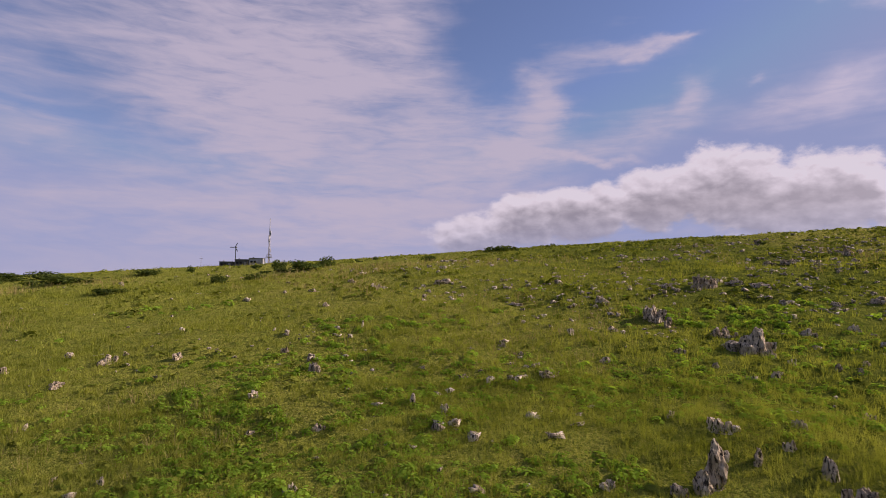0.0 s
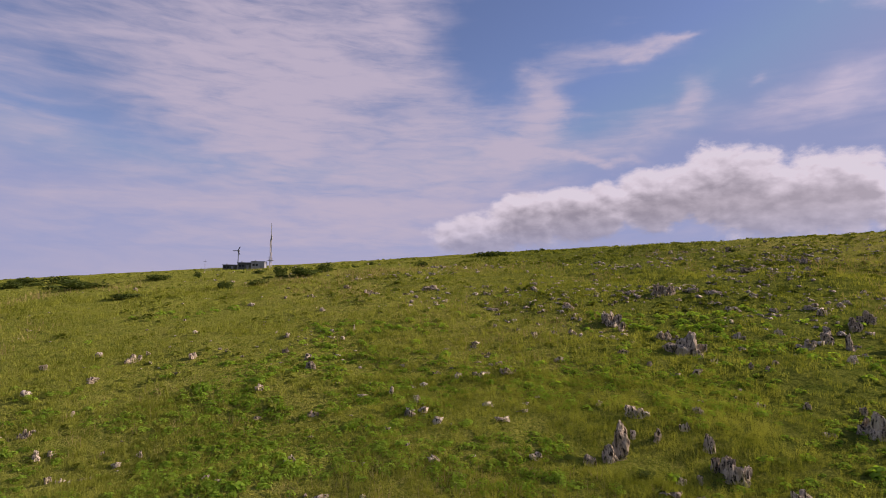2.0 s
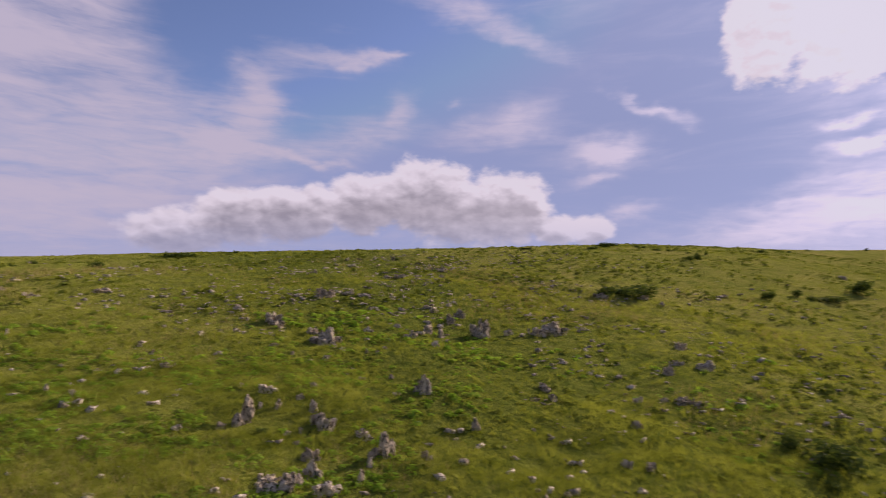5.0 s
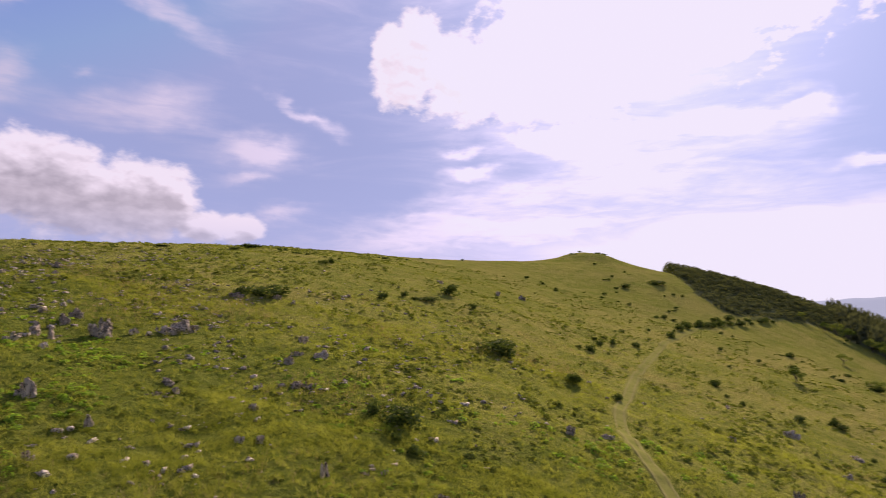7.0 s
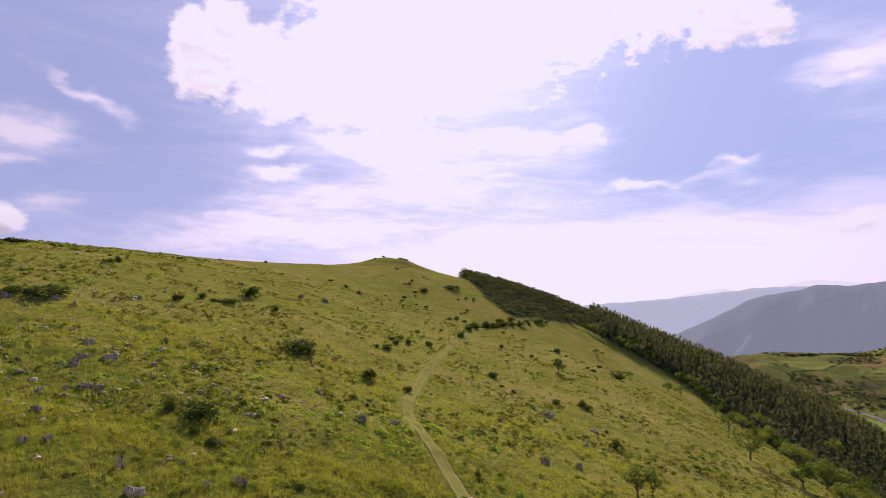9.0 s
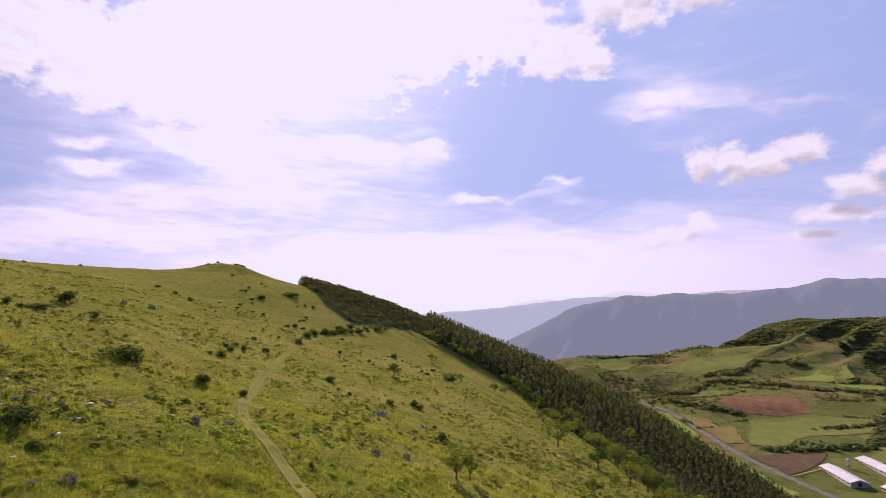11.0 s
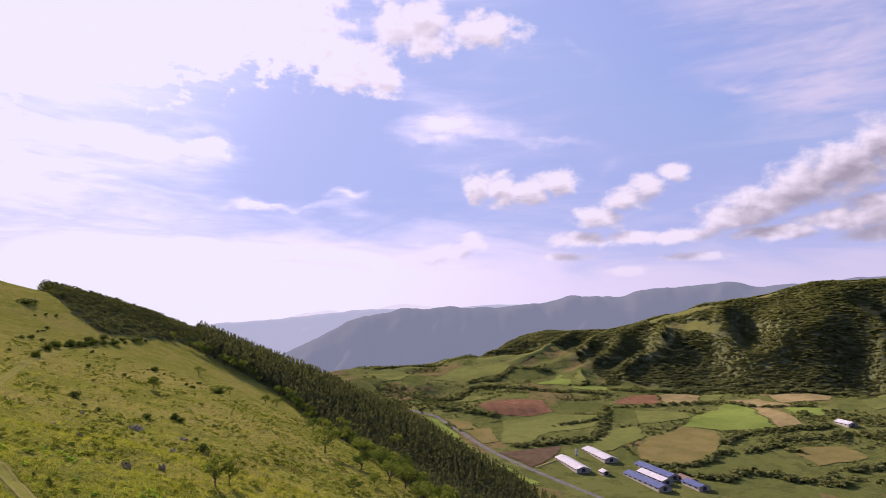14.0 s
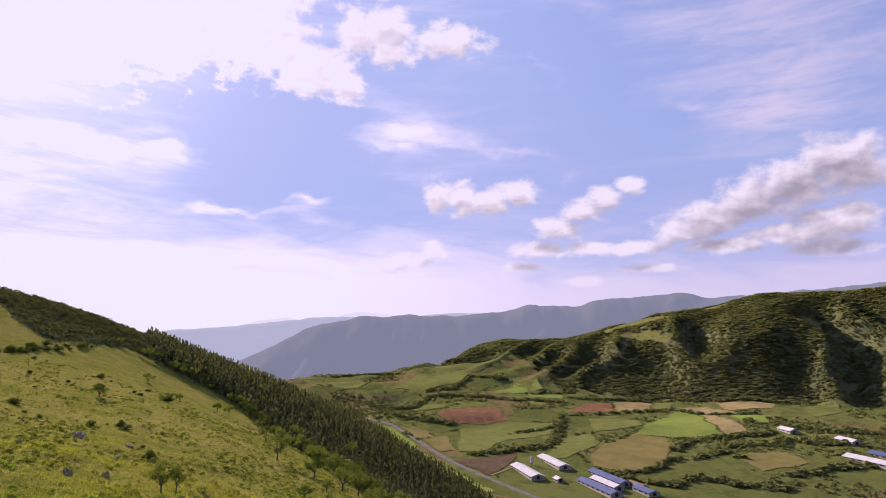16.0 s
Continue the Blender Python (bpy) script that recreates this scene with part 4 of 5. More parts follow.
ROCKS_WEST = [
    (-14.9, 57.2, 0.8, 0.8), (-10.7, 50.8, 1.1, 0.9), (-12.0, 55.3, 0.9, 0.5), (-24.5, 56.0, 1.1, 0.7), (-30.6, 55.3, 1.7, 1.0),
    (-30.0, 57.4, 0.6, 0.6), (-38.4, 53.1, 1.4, 0.7), (-30.9, 48.7, 1.6, 0.5), (-13.7, 44.1, 0.8, 0.6), (-8.0, 39.7, 0.9, 0.5),
    (-2.1, 43.3, 0.6, 0.8), (0.2, 40.8, 0.9, 0.7), (-12.4, 39.5, 0.7, 0.3), (1.8, 48.7, 1.1, 0.5), (-1.7, 50.6, 0.6, 0.3),
    (-15.2, 100.2, 1.9, 0.8), (-10.3, 90.3, 1.9, 1.3), (0.4, 92.1, 3.8, 1.0), (-19.5, 89.7, 1.4, 0.6), (-15.1, 77.4, 1.2, 0.7),
    (-8.6, 64.7, 0.4, 0.7), (-53.5, 99.6, 0.9, 0.9), (-29.3, 37.3, 0.8, 0.8), (-26.3, 34.3, 1.0, 0.7),
]
ROCKS_WEST_LOW = [
    (-23.3, 31.2, 0.6, 0.6), (-22.5, 31.1, 0.6, 0.5), (-21.6, 36.7, 0.4, 0.4), (-19.0, 34.4, 0.6, 0.5), (-28.1, 41.3, 0.5, 0.5),
    (-12.7, 30.3, 0.6, 0.3), (-7.9, 32.5, 0.6, 0.6), (-21.3, 57.3, 0.5, 0.5), (-25.6, 34.8, 0.6, 0.4), (-22.1, 35.1, 0.4, 0.3),
    (-21.1, 31.4, 0.8, 0.3),
]
ROCKS_CENTRE = [
    (60.8, 48.8, 4.1, 2.3), (57.7, 48.6, 2.7, 1.3), (49.8, 51.3, 3.5, 3.3), (48.9, 59.3, 1.9, 0.9), (53.4, 49.7, 1.3, 0.9),
    (66.5, 49.5, 1.1, 0.9), (45.0, 30.1, 1.7, 0.9), (44.2, 27.4, 1.2, 0.8), (42.0, 27.7, 1.2, 0.5), (31.6, 32.0, 1.3, 1.8),
    (32.1, 22.9, 0.9, 1.1), (23.1, 21.3, 1.4, 2.0), (22.2, 21.6, 1.1, 1.0), (22.8, 24.9, 1.1, 0.7), (25.5, 19.0, 0.8, 0.9),
    (21.3, 20.2, 0.6, 0.8), (19.7, 17.9, 0.7, 1.0), (17.6, 23.8, 1.8, 1.2), (17.0, 20.5, 1.6, 1.7), (13.7, 20.2, 2.4, 1.0),
    (15.0, 19.3, 1.7, 1.4), (17.2, 17.6, 1.9, 0.9), (20.1, 28.6, 1.9, 1.7),
]
ROCKS_EAST = [
    (96.3, 65.8, 2.5, 1.2), (96.8, 61.1, 1.5, 1.0), (64.5, 30.5, 1.8, 1.3), (68.5, 33.0, 1.7, 0.7), (71.3, 31.4, 1.0, 0.5),
    (58.7, 23.1, 1.4, 0.9), (56.9, 24.3, 1.1, 0.6), (120.7, 65.6, 1.4, 1.1), (77.4, 39.9, 1.4, 0.8), (75.5, 16.4, 0.8, 0.7),
    (42.2, 4.7, 0.6, 1.3), (47.9, 2.2, 0.8, 0.6), (46.1, 3.0, 0.8, 0.5), (224.3, 61.1, 3.4, 2.3), (215.1, 67.3, 2.2, 1.8),
    (194.3, 81.3, 3.1, 1.7), (88.1, 68.7, 3.0, 1.5), (82.7, 68.7, 1.8, 0.9),
]
ROCKS_TRACK = [
    (76.2, 39.1, 2.6, 1.3), (71.3, 30.7, 2.4, 1.4), (68.9, 32.9, 1.4, 0.8), (59.2, 22.2, 2.1, 1.0), (58.2, 23.4, 2.1, 0.8),
    (53.8, 25.1, 1.6, 0.8), (47.5, 19.0, 1.1, 0.9), (40.6, 13.4, 1.0, 0.8), (42.2, 12.5, 1.3, 0.7), (42.9, 4.9, 0.7, 1.2),
    (39.8, 1.0, 1.7, 1.2), (45.1, -2.3, 0.9, 0.7), (47.8, -4.2, 1.8, 0.9), (47.8, 3.5, 1.3, 0.5), (83.0, -4.2, 1.8, 1.4),
    (87.3, -8.3, 1.9, 0.7), (143.4, -30.6, 2.9, 2.2), (119.9, -21.5, 1.8, 1.0), (143.2, -41.1, 3.6, 1.1), (124.1, -38.5, 1.5, 1.0),
    (96.5, -31.3, 1.4, 1.6), (103.8, -36.9, 1.6, 1.1), (152.2, -18.1, 2.1, 0.9),
]
BUSHES = [
    (117.9, 23.1, 8.1, 4.4), (116.3, 5.6, 3.4, 2.5), (165.7, 16.7, 3.1, 2.4), (190.6, 16.9, 2.3, 1.9), (117.2, -2.2, 2.4, 1.5),
    (96.6, 68.7, 9.7, 3.3), (89.8, 68.9, 4.0, 2.7), (59.7, 8.2, 4.7, 2.9), (58.8, 11.6, 2.3, 2.0), (55.2, 3.4, 2.4, 1.4),
    (55.6, 6.0, 1.4, 1.0), (60.1, -0.3, 1.4, 0.7), (279.0, -58.4, 5.4, 3.3), (285.9, 11.2, 5.0, 3.4), (318.8, 7.1, 6.2, 3.7),
    (255.5, 10.2, 3.5, 3.0), (345.6, 2.2, 5.4, 3.3), (364.2, -2.8, 5.6, 3.5), (76.4, -23.0, 1.1, 1.3), (51.5, -8.6, 1.2, 0.7),
    (151.7, 61.3, 8.7, 1.7), (173.6, 65.4, 7.0, 4.3), (406.3, 42.2, 11.9, 3.6), (371.2, 54.2, 7.3, 2.9),
]
BUSHES_RIDGE = [
    (-84.5, 126.1, 6.4, 1.4), (-68.7, 109.5, 6.5, 1.2), (-92.7, 126.0, 4.7, 1.4), (-61.7, 125.1, 4.5, 0.8), (-54.6, 129.3, 1.7, 1.1),
    (-37.8, 101.5, 2.5, 1.2), (-34.9, 126.5, 2.4, 1.6), (-27.9, 118.5, 5.0, 1.7), (-24.6, 126.4, 2.6, 1.7), (-34.1, 109.6, 4.2, 0.9),
    (-3.3, 136.3, 3.0, 1.1), (16.2, 165.1, 6.6, 1.3), (-51.6, 93.3, 4.2, 0.7), (14.7, 28.7, 0.8, 0.5), (-88.8, 117.2, 3.8, 1.2),
    (-20.3, 139.7, 1.4, 0.7), (36.0, 195.7, 1.6, 1.0),
]
BUSHES_STATION = [
    (-32.7, 119.5, 2.8, 1.1), (-29.6, 116.2, 2.5, 0.9), (-28.8, 120.5, 2.8, 1.3), (-27.0, 120.9, 2.8, 1.3), (-25.9, 123.2, 2.6, 1.3), (-25.7, 129.3, 2.5, 1.2),
    (-24.1, 127.6, 1.6, 0.8), (-35.9, 110.3, 2.0, 0.6), (-39.2, 104.9, 2.1, 0.8), (-34.7, 116.9, 2.1, 0.7), (-40.4, 129.7, 2.6, 0.9), (-76.7, 112.3, 4.0, 1.2),
    (-73.3, 116.9, 4.7, 1.1), (-85.8, 120.5, 3.8, 0.8), (-74.1, 125.7, 1.3, 0.8), (-69.5, 123.8, 2.0, 0.5), (-59.4, 122.3, 2.1, 0.6), (-16.6, 146.8, 1.8, 0.9),
]
BUSHES_SKYLINE = [
    (-19.2, 140.4, 1.2, 0.5), (12.6, 183.4, 7.2, 1.1), (18.4, 185.1, 6.2, 1.3), (32.6, 185.6, 1.5, 1.1), (44.6, 183.6, 1.8, 0.9), (75.6, 162.4, 1.4, 0.7),
    (109.3, 148.2, 2.4, 0.7), (121.5, 142.7, 5.3, 0.5), (149.5, 141.1, 4.6, 1.1), (162.4, 148.2, 6.1, 1.6), (168.0, 129.0, 3.1, 1.0), (67.9, 127.1, 1.7, 1.1),
    (296.9, 154.1, 2.4, 1.2), (265.8, 143.4, 1.6, 0.8), (356.4, 158.1, 2.8, 1.8), (253.9, 135.7, 1.6, 0.8), (171.3, 131.3, 3.3, 1.0), (163.2, 147.5, 8.6, 1.5),
]
TREES_EDGE = [
    (95.2, -45.7, 4.6, 5.5), (99.4, -48.5, 2.6, 5.0), (189.3, -87.8, 7.6, 8.8), (251.1, -97.3, 5.4, 7.0), (347.2, -135.8, 9.2, 9.5),
    (177.3, -97.4, 6.5, 6.5), (167.9, -104.1, 5.9, 7.1), (186.2, -116.1, 6.5, 9.6), (149.0, -92.7, 3.5, 3.9), (129.0, -80.8, 4.0, 3.1),
    (366.7, -177.8, 10.0, 12.0), (297.2, -127.8, 6.4, 7.0), (310.8, -105.7, 4.9, 5.2), (230.3, -32.3, 5.3, 5.0), (281.1, -58.4, 5.8, 3.8),
    (302.5, -65.6, 3.1, 3.7), (410.7, -75.8, 4.9, 7.4), (409.8, -83.1, 4.9, 5.8), (344.1, -52.6, 5.6, 4.9), (321.5, -86.1, 4.6, 4.6),
    (183.5, -121.4, 6.1, 6.5), (425.0, -90.5, 6.0, 6.0), (334.2, -94.2, 4.8, 5.5),
]

LABELS = {
    "tall": "tall fluted grey limestone pinnacle in the grass",
    "mid": "weathered pale grey limestone boulder in the grass",
    "cluster": "cluster of dark fissured limestone blocks in the grass",
    "low": "low grey limestone slab half sunk in turf",
}


def place_rock(x, y, w, h, n):
    kind = "tall" if h > 1.15 * w else ("mid" if h > 0.45 * w else "low")
    shapes = ROCK_TALL if kind == "tall" else (ROCK_CLUSTERS if w > 1.7 and n % 3 else ROCK_SHAPES)
    ob = new("rock", shapes[n % len(shapes)])
    ob.matrix_world = Matrix.Translation((x, y, turf_z(x, y))) @ Matrix.Rotation(n * 2.4, 4, "Z") @ Matrix.Diagonal((w * 1.08, w * (0.75 + 0.3 * ((n * 7) % 5) / 5), h * (1.0 if kind == "tall" else 0.8), 1))
    if shapes is ROCK_CLUSTERS:
        kind = "cluster"
    tagged(ob, LABELS[kind], "rock", "limestone rocks on the slope")


count = 0
for rocks in (ROCKS_LOWER, ROCKS_MIDDLE, ROCKS_UPPER, ROCKS_WEST, ROCKS_WEST_LOW, ROCKS_CENTRE, ROCKS_EAST, ROCKS_TRACK):
    for x, y, w, h in rocks:
        place_rock(x, y, w, h, count)
        count += 1


def rock_share(x, y):
    """How stony the slope is: most of all in the band from the lower outcrops to the ridge."""
    band = np.exp(-(((x - 58) / 52) ** 2)) * smooth((y + 6) / 25) * (1 - smooth((y - 115) / 40))
    return np.clip(band + 0.34 * np.exp(-(((x - 2) / 30) ** 2)) * smooth((y - 35) / 30) * (1 - smooth((y - 110) / 30)), 0, 1)


def scatter_stones():
    """The many loose stones too small and many to count."""
    base = [np.array([v.co[:] for v in m.vertices]) for m in (stone_mesh(s) for s in range(6))]
    tri = [np.array([p.vertices[:] for p in m.polygons]) for m in STONES]
    x, y = rng.uniform(-70, 180, 110000), rng.uniform(-60, 160, 110000)
    keep = rng.random(110000) < (rock_share(x, y) * np.clip(0.4 + 1.2 * fbm(x / 14, y / 14, 3, 81), 0, 1) * 0.26 + 0.002 + 0.0025 * smooth((70 - x) / 40))
    x, y = x[keep], y[keep]
    z = turf(x, y)
    vs, fs, n = [], [], 0
    for i in range(len(x)):
        b, f = base[i % 6], tri[i % 6]
        size = 0.30 + 1.25 * rng.random() ** 2.3
        a = rng.uniform(0, 6.28)
        c, s = math.cos(a) * size, math.sin(a) * size
        hgt = size * rng.uniform(0.35, 0.85)
        vs.append(np.stack([x[i] + c * b[:, 0] - s * b[:, 1], y[i] + s * b[:, 0] + c * b[:, 1], z[i] + hgt * b[:, 2]], 1))
        fs.append(f + n)
        n += len(b)
    ob = link_mesh("loose_stones", np.concatenate(vs), np.concatenate(fs), M_STONES)
    tagged(ob, "scattered small grey limestone stones in the grass", "stones", kind="stuff")


def stone_mesh(seed):
    q = random.Random(seed + 50)
    bm = bmesh.new()
    for _ in range(2):
        cx, cy = q.uniform(-0.25, 0.25), q.uniform(-0.2, 0.2)
        own = [bm.verts.new((cx + q.uniform(-0.34, 0.34), cy + q.uniform(-0.28, 0.28), q.uniform(-0.3, 0.55) * q.uniform(0.5, 1))) for _ in range(13)]
        bmesh.ops.convex_hull(bm, input=own)
    bmesh.ops.delete(bm, geom=[v for v in bm.verts if not v.link_faces], context="VERTS")
    bmesh.ops.triangulate(bm, faces=bm.faces[:])
    me = bpy.data.meshes.new("stone")
    bm.to_mesh(me)
    bm.free()
    STONES.append(me)
    return me


STONES = []
# third tone: the same dark streaks, crevice shade painted in with stain
M_STONES = material("stones", [(0.20, 0.164, 0.118), (0.64, 0.56, 0.44), (0.045, 0.036, 0.025)], 0.35, 0.95, 0.8, island=0.8, spec=0.02, stretch=(1, 1, 0.3), dark=(0.48, 0.60))
scatter_stones()


# ---- leaves, bushes and trees ----
def leaf_cloud(centres, radii, count, leaf, seed):
    """Many small leaf faces on and in a set of lumps."""
    r = np.random.default_rng(seed)
    centres, radii = np.array(centres, float), np.array(radii, float)
    share = radii**2 / (radii**2).sum()
    at = r.choice(len(centres), count, p=share)
    d = r.normal(size=(count, 3))
    d /= np.linalg.norm(d, axis=1)[:, None]
    far = radii[at] * (0.62 + 0.42 * r.random(count))
    p = centres[at] + d * far[:, None] * np.array([1, 1, 0.85])
    a = r.normal(size=(count, 3)) + 0.6 * d
    a = np.cross(a, d + 0.5 * r.normal(size=(count, 3)))
    a /= np.linalg.norm(a, axis=1)[:, None] + 1e-9
    b = np.cross(a, d + 0.6 * r.normal(size=(count, 3)))
    b /= np.linalg.norm(b, axis=1)[:, None] + 1e-9
    s = leaf * (0.6 + 0.8 * r.random(count))[:, None]
    v = np.stack([p - a * s, p + b * s * 0.55, p + a * s, p - b * s * 0.55], 1).reshape(-1, 3)
    f = np.arange(4 * count).reshape(-1, 4)
    return v, f


def bush_mesh(seed):
    r = np.random.default_rng(seed)
    n = 14
    ang, rad = r.uniform(0, 6.28, n), 0.34 * np.sqrt(r.random(n))
    c = np.stack([rad * np.cos(ang), rad * np.sin(ang), 0.10 + 0.50 * r.random(n) * (1 - rad)], 1)
    return leaf_cloud(c, 0.17 + 0.10 * r.random(n), 800, 0.052, seed)


BUSH_SHAPES = []
for s in range(5):
    v, f = bush_mesh(100 + s)
    ob = link_mesh("bush", v, f, M_BUSH)
    BUSH_SHAPES.append(ob.data)
    bpy.data.objects.remove(ob)


def place_bush(x, y, w, h, n):
    ob = new("bush", BUSH_SHAPES[n % 5])
    ob.matrix_world = Matrix.Translation((x, y, turf_z(x, y) - 0.1)) @ Matrix.Rotation(n * 1.7, 4, "Z") @ Matrix.Diagonal((w * 1.1, w * 1.0, h * 1.35, 1))
    label = "wide dark green bush spreading over the turf" if w > 2.2 * h else "rounded dark green bush standing in the grass"
    tagged(ob, label, "bush", "bushes on the hillside")


def far_shrubs():
    """Small shrubs strung out over the upper slopes."""
    q = random.Random(31)
    got = []
    while len(got) < 90:
        x, y = q.uniform(120, 440), q.uniform(-60, 150)
        line = abs(float(fbm(np.array([x / 70]), np.array([y / 45]), 2, 111)[0]))
        if line < 0.10 and not inside(np.array([x]), np.array([y]), WOOD_RING)[0] and off_track(np.array([x]), np.array([y]), 3)[0]:
            w = q.uniform(1.2, 3.6)
            got.append((x, y, w, w * q.uniform(0.4, 0.8)))
    for i in range(18):
        f = (i + q.random()) / 18
        w = q.uniform(2.6, 5.2)
        got.append((300 + 105 * f, 12 - 34 * f + q.uniform(-3, 3), w, w * q.uniform(0.5, 0.8)))
    for _ in range(12):
        w = q.uniform(1.4, 3.4)
        got.append((q.uniform(474, 503), q.uniform(94, 126), w, w * q.uniform(0.35, 0.5)))
    return got


for n, (x, y, w, h) in enumerate(BUSHES + [(x, y, w * 1.3, h * 1.5) for x, y, w, h in BUSHES_RIDGE] + BUSHES_STATION + BUSHES_SKYLINE + far_shrubs()):
    place_bush(x, y, w, h, n)


def make_tree(seed, spread, leaves=None):
    """A tapered trunk with limbs and a crown of leaf lumps, one metre high in all."""
    r = np.random.default_rng(seed)
    root = new("tree")
    bm = bmesh.new()
    rod(bm, (0, 0, -0.05), (0.01, 0.01, 0.34), 0.035, 0.024, 8)
    cs, rs = [], []
    for i in range(9):
        a = i * 2.4 + r.uniform(-0.4, 0.4)
        reach = spread * (0.16 + 0.30 * r.random())
        top = (reach * math.cos(a), reach * math.sin(a), 0.46 + 0.40 * r.random() * (1.15 - reach))
        rod(bm, (0.01, 0.01, 0.20 + 0.014 * i), top, 0.014, 0.005, 5)
        cs.append(top)
        rs.append(0.13 + 0.08 * r.random())
    cs.append((0, 0, 0.82))
    rs.append(0.15)
    part("trunk", bm, M_BARK, root)
    v, f = leaf_cloud(cs, rs, 1300, 0.031, seed)
    link_mesh("crown", v, f, leaves or M_TREE, root)
    return root


TREE_SHAPES = [make_tree(300 + s, 0.9 + 0.12 * s, M_TREE_PALE if s % 2 == 0 else None) for s in range(4)]
EDGE_TREES = []
tree_rng = random.Random(8)
for (x0, y0), (x1, y1), n in (((421, -75), (391, -108), 6), ((391, -108), (334, -120), 9), ((334, -120), (274, -124), 10), ((274, -124), (190, -118), 14), ((190, -118), (120, -112), 10), ((442, -36), (421, -75), 5)):
    for i in range(n):
        f = (i + tree_rng.random()) / n
        h = tree_rng.uniform(4.0, 8.5)
        EDGE_TREES.append((x0 + (x1 - x0) * f, y0 + (y1 - y0) * f + tree_rng.uniform(-2, 9) * tree_rng.random(), h * tree_rng.uniform(0.8, 1.1), h))
for n, (x, y, w, h) in enumerate(TREES_EDGE + EDGE_TREES):
    m = Matrix.Translation((x, y, turf_z(x, y) - 0.1)) @ Matrix.Rotation(n * 2.1, 4, "Z")
    first = TREE_SHAPES[n % 4]
    ob = copy_thing(first, m)
    k_up = h * 1.12
    k_out = max(w * 1.1, 0.55 * k_up)
    ob.matrix_basis = m @ Matrix.Diagonal((k_out, k_out, k_up, 1))
    tagged(ob, "small broad-crowned green tree on the grass slope" if h < 6 else "leafy green tree at the edge of the plantation", "tree", "trees at the wood's edge")
for root in TREE_SHAPES:
    for o in (*root.children_recursive, root):
        bpy.data.objects.remove(o)


# ---- woods ----
def scatter_ring(ring, spacing, seed):
    xs, ys = [p[0] for p in ring], [p[1] for p in ring]
    r = np.random.default_rng(seed)
    gx, gy = np.meshgrid(np.arange(min(xs), max(xs), spacing), np.arange(min(ys), max(ys), spacing), indexing="ij")
    x, y = gx.ravel() + r.uniform(-0.45, 0.45, gx.size) * spacing, gy.ravel() + r.uniform(-0.45, 0.45, gx.size) * spacing
    ok = inside(x, y, ring)
    return x[ok], y[ok], r


def merge(base_v, base_f, x, y, z, wide, tall, r):
    """Turned and scaled copies of small shapes, joined."""
    vs, fs, n = [], [], 0
    pick = r.integers(0, len(base_v), len(x))
    ang = r.uniform(0, 6.28, len(x))
    for i in range(len(x)):
        b, f = base_v[pick[i]], base_f[pick[i]]
        c, s = math.cos(ang[i]) * wide[i], math.sin(ang[i]) * wide[i]
        vs.append(np.stack([x[i] + c * b[:, 0] - s * b[:, 1], y[i] + s * b[:, 0] + c * b[:, 1], z[i] + tall[i] * b[:, 2]], 1))
        fs.append(f + n)
        n += len(b)
    return np.concatenate(vs), np.concatenate(fs)


def leafy_crown(seed, n, leaf, deep=0.62, bulge=0.8, stray=0.30):
    """A rounded crown, one wide, of leaf sprays that face outwards."""
    r = np.random.default_rng(seed)
    d = r.normal(size=(n, 3))
    d[:, 2] = np.abs(d[:, 2]) * 1.1 + 0.05
    d /= np.linalg.norm(d, axis=1)[:, None]
    lump = 1 + 0.22 * np.sin(3 * np.arctan2(d[:, 1], d[:, 0]) + seed) * (1 - d[:, 2])
    p = d * (0.5 * lump * (0.78 + 0.22 * r.random(n)))[:, None] * np.array([1, 1, 2 * deep]) + np.array([0, 0, 0.22])
    face = d * bulge + np.array([0, 0, 1.1 - bulge * 0.8]) + stray * r.normal(size=(n, 3))
    a = np.cross(face, r.normal(size=(n, 3)))
    a /= np.linalg.norm(a, axis=1)[:, None]
    b = np.cross(face, a)
    b /= np.linalg.norm(b, axis=1)[:, None]
    s = leaf * (0.7 + 0.6 * r.random(n))[:, None]
    v = np.stack([p - a * s, p + b * s * 0.75, p + a * s, p - b * s * 0.75], 1).reshape(-1, 3)
    return v, np.arange(4 * n).reshape(-1, 4)


def conifer_crown(seed, n=22):
    """A pointed crown of drooping needle sprays, one high."""
    r = np.random.default_rng(seed)
    h = 1 - np.sqrt(r.random(n)) * 0.9
    a = r.uniform(0, 6.283, n)
    rad = 0.25 * (1.02 - h) ** 0.8 * r.uniform(0.75, 1.15, n)
    out = np.stack([np.cos(a), np.sin(a), 0 * a], 1)
    side = np.stack([-np.sin(a), np.cos(a), 0 * a], 1)
    mid = out * rad[:, None] * 0.62 + np.array([0, 0, 1]) * h[:, None]
    tip = out * (rad * 1.25)[:, None] + np.array([0, 0, 1]) * (h - 0.10 * r.uniform(0.7, 1.3, n))[:, None]
    top = np.array([0, 0, 1]) * (h + 0.09)[:, None] + out * 0.01
    w = (0.055 + 0.055 * (1 - h))[:, None]
    v = np.stack([top, mid + side * w, tip, mid - side * w], 1).reshape(-1, 3)
    return v, np.arange(4 * n).reshape(-1, 4)


CONIFERS = [conifer_crown(s) for s in range(8)]
CROWNS = [leafy_crown(s, 76, 0.085, 0.5, 0.7) for s in range(8)]
FAR_CROWNS = [leafy_crown(s + 40, 11, 0.30, 0.26, 0.22, 0.16) for s in range(8)]


def tagged_stuff(name, got, mat, label, category, shade=False):
    return tagged(link_mesh(name, *got, mat, shade=shade), label, category, kind="stuff")


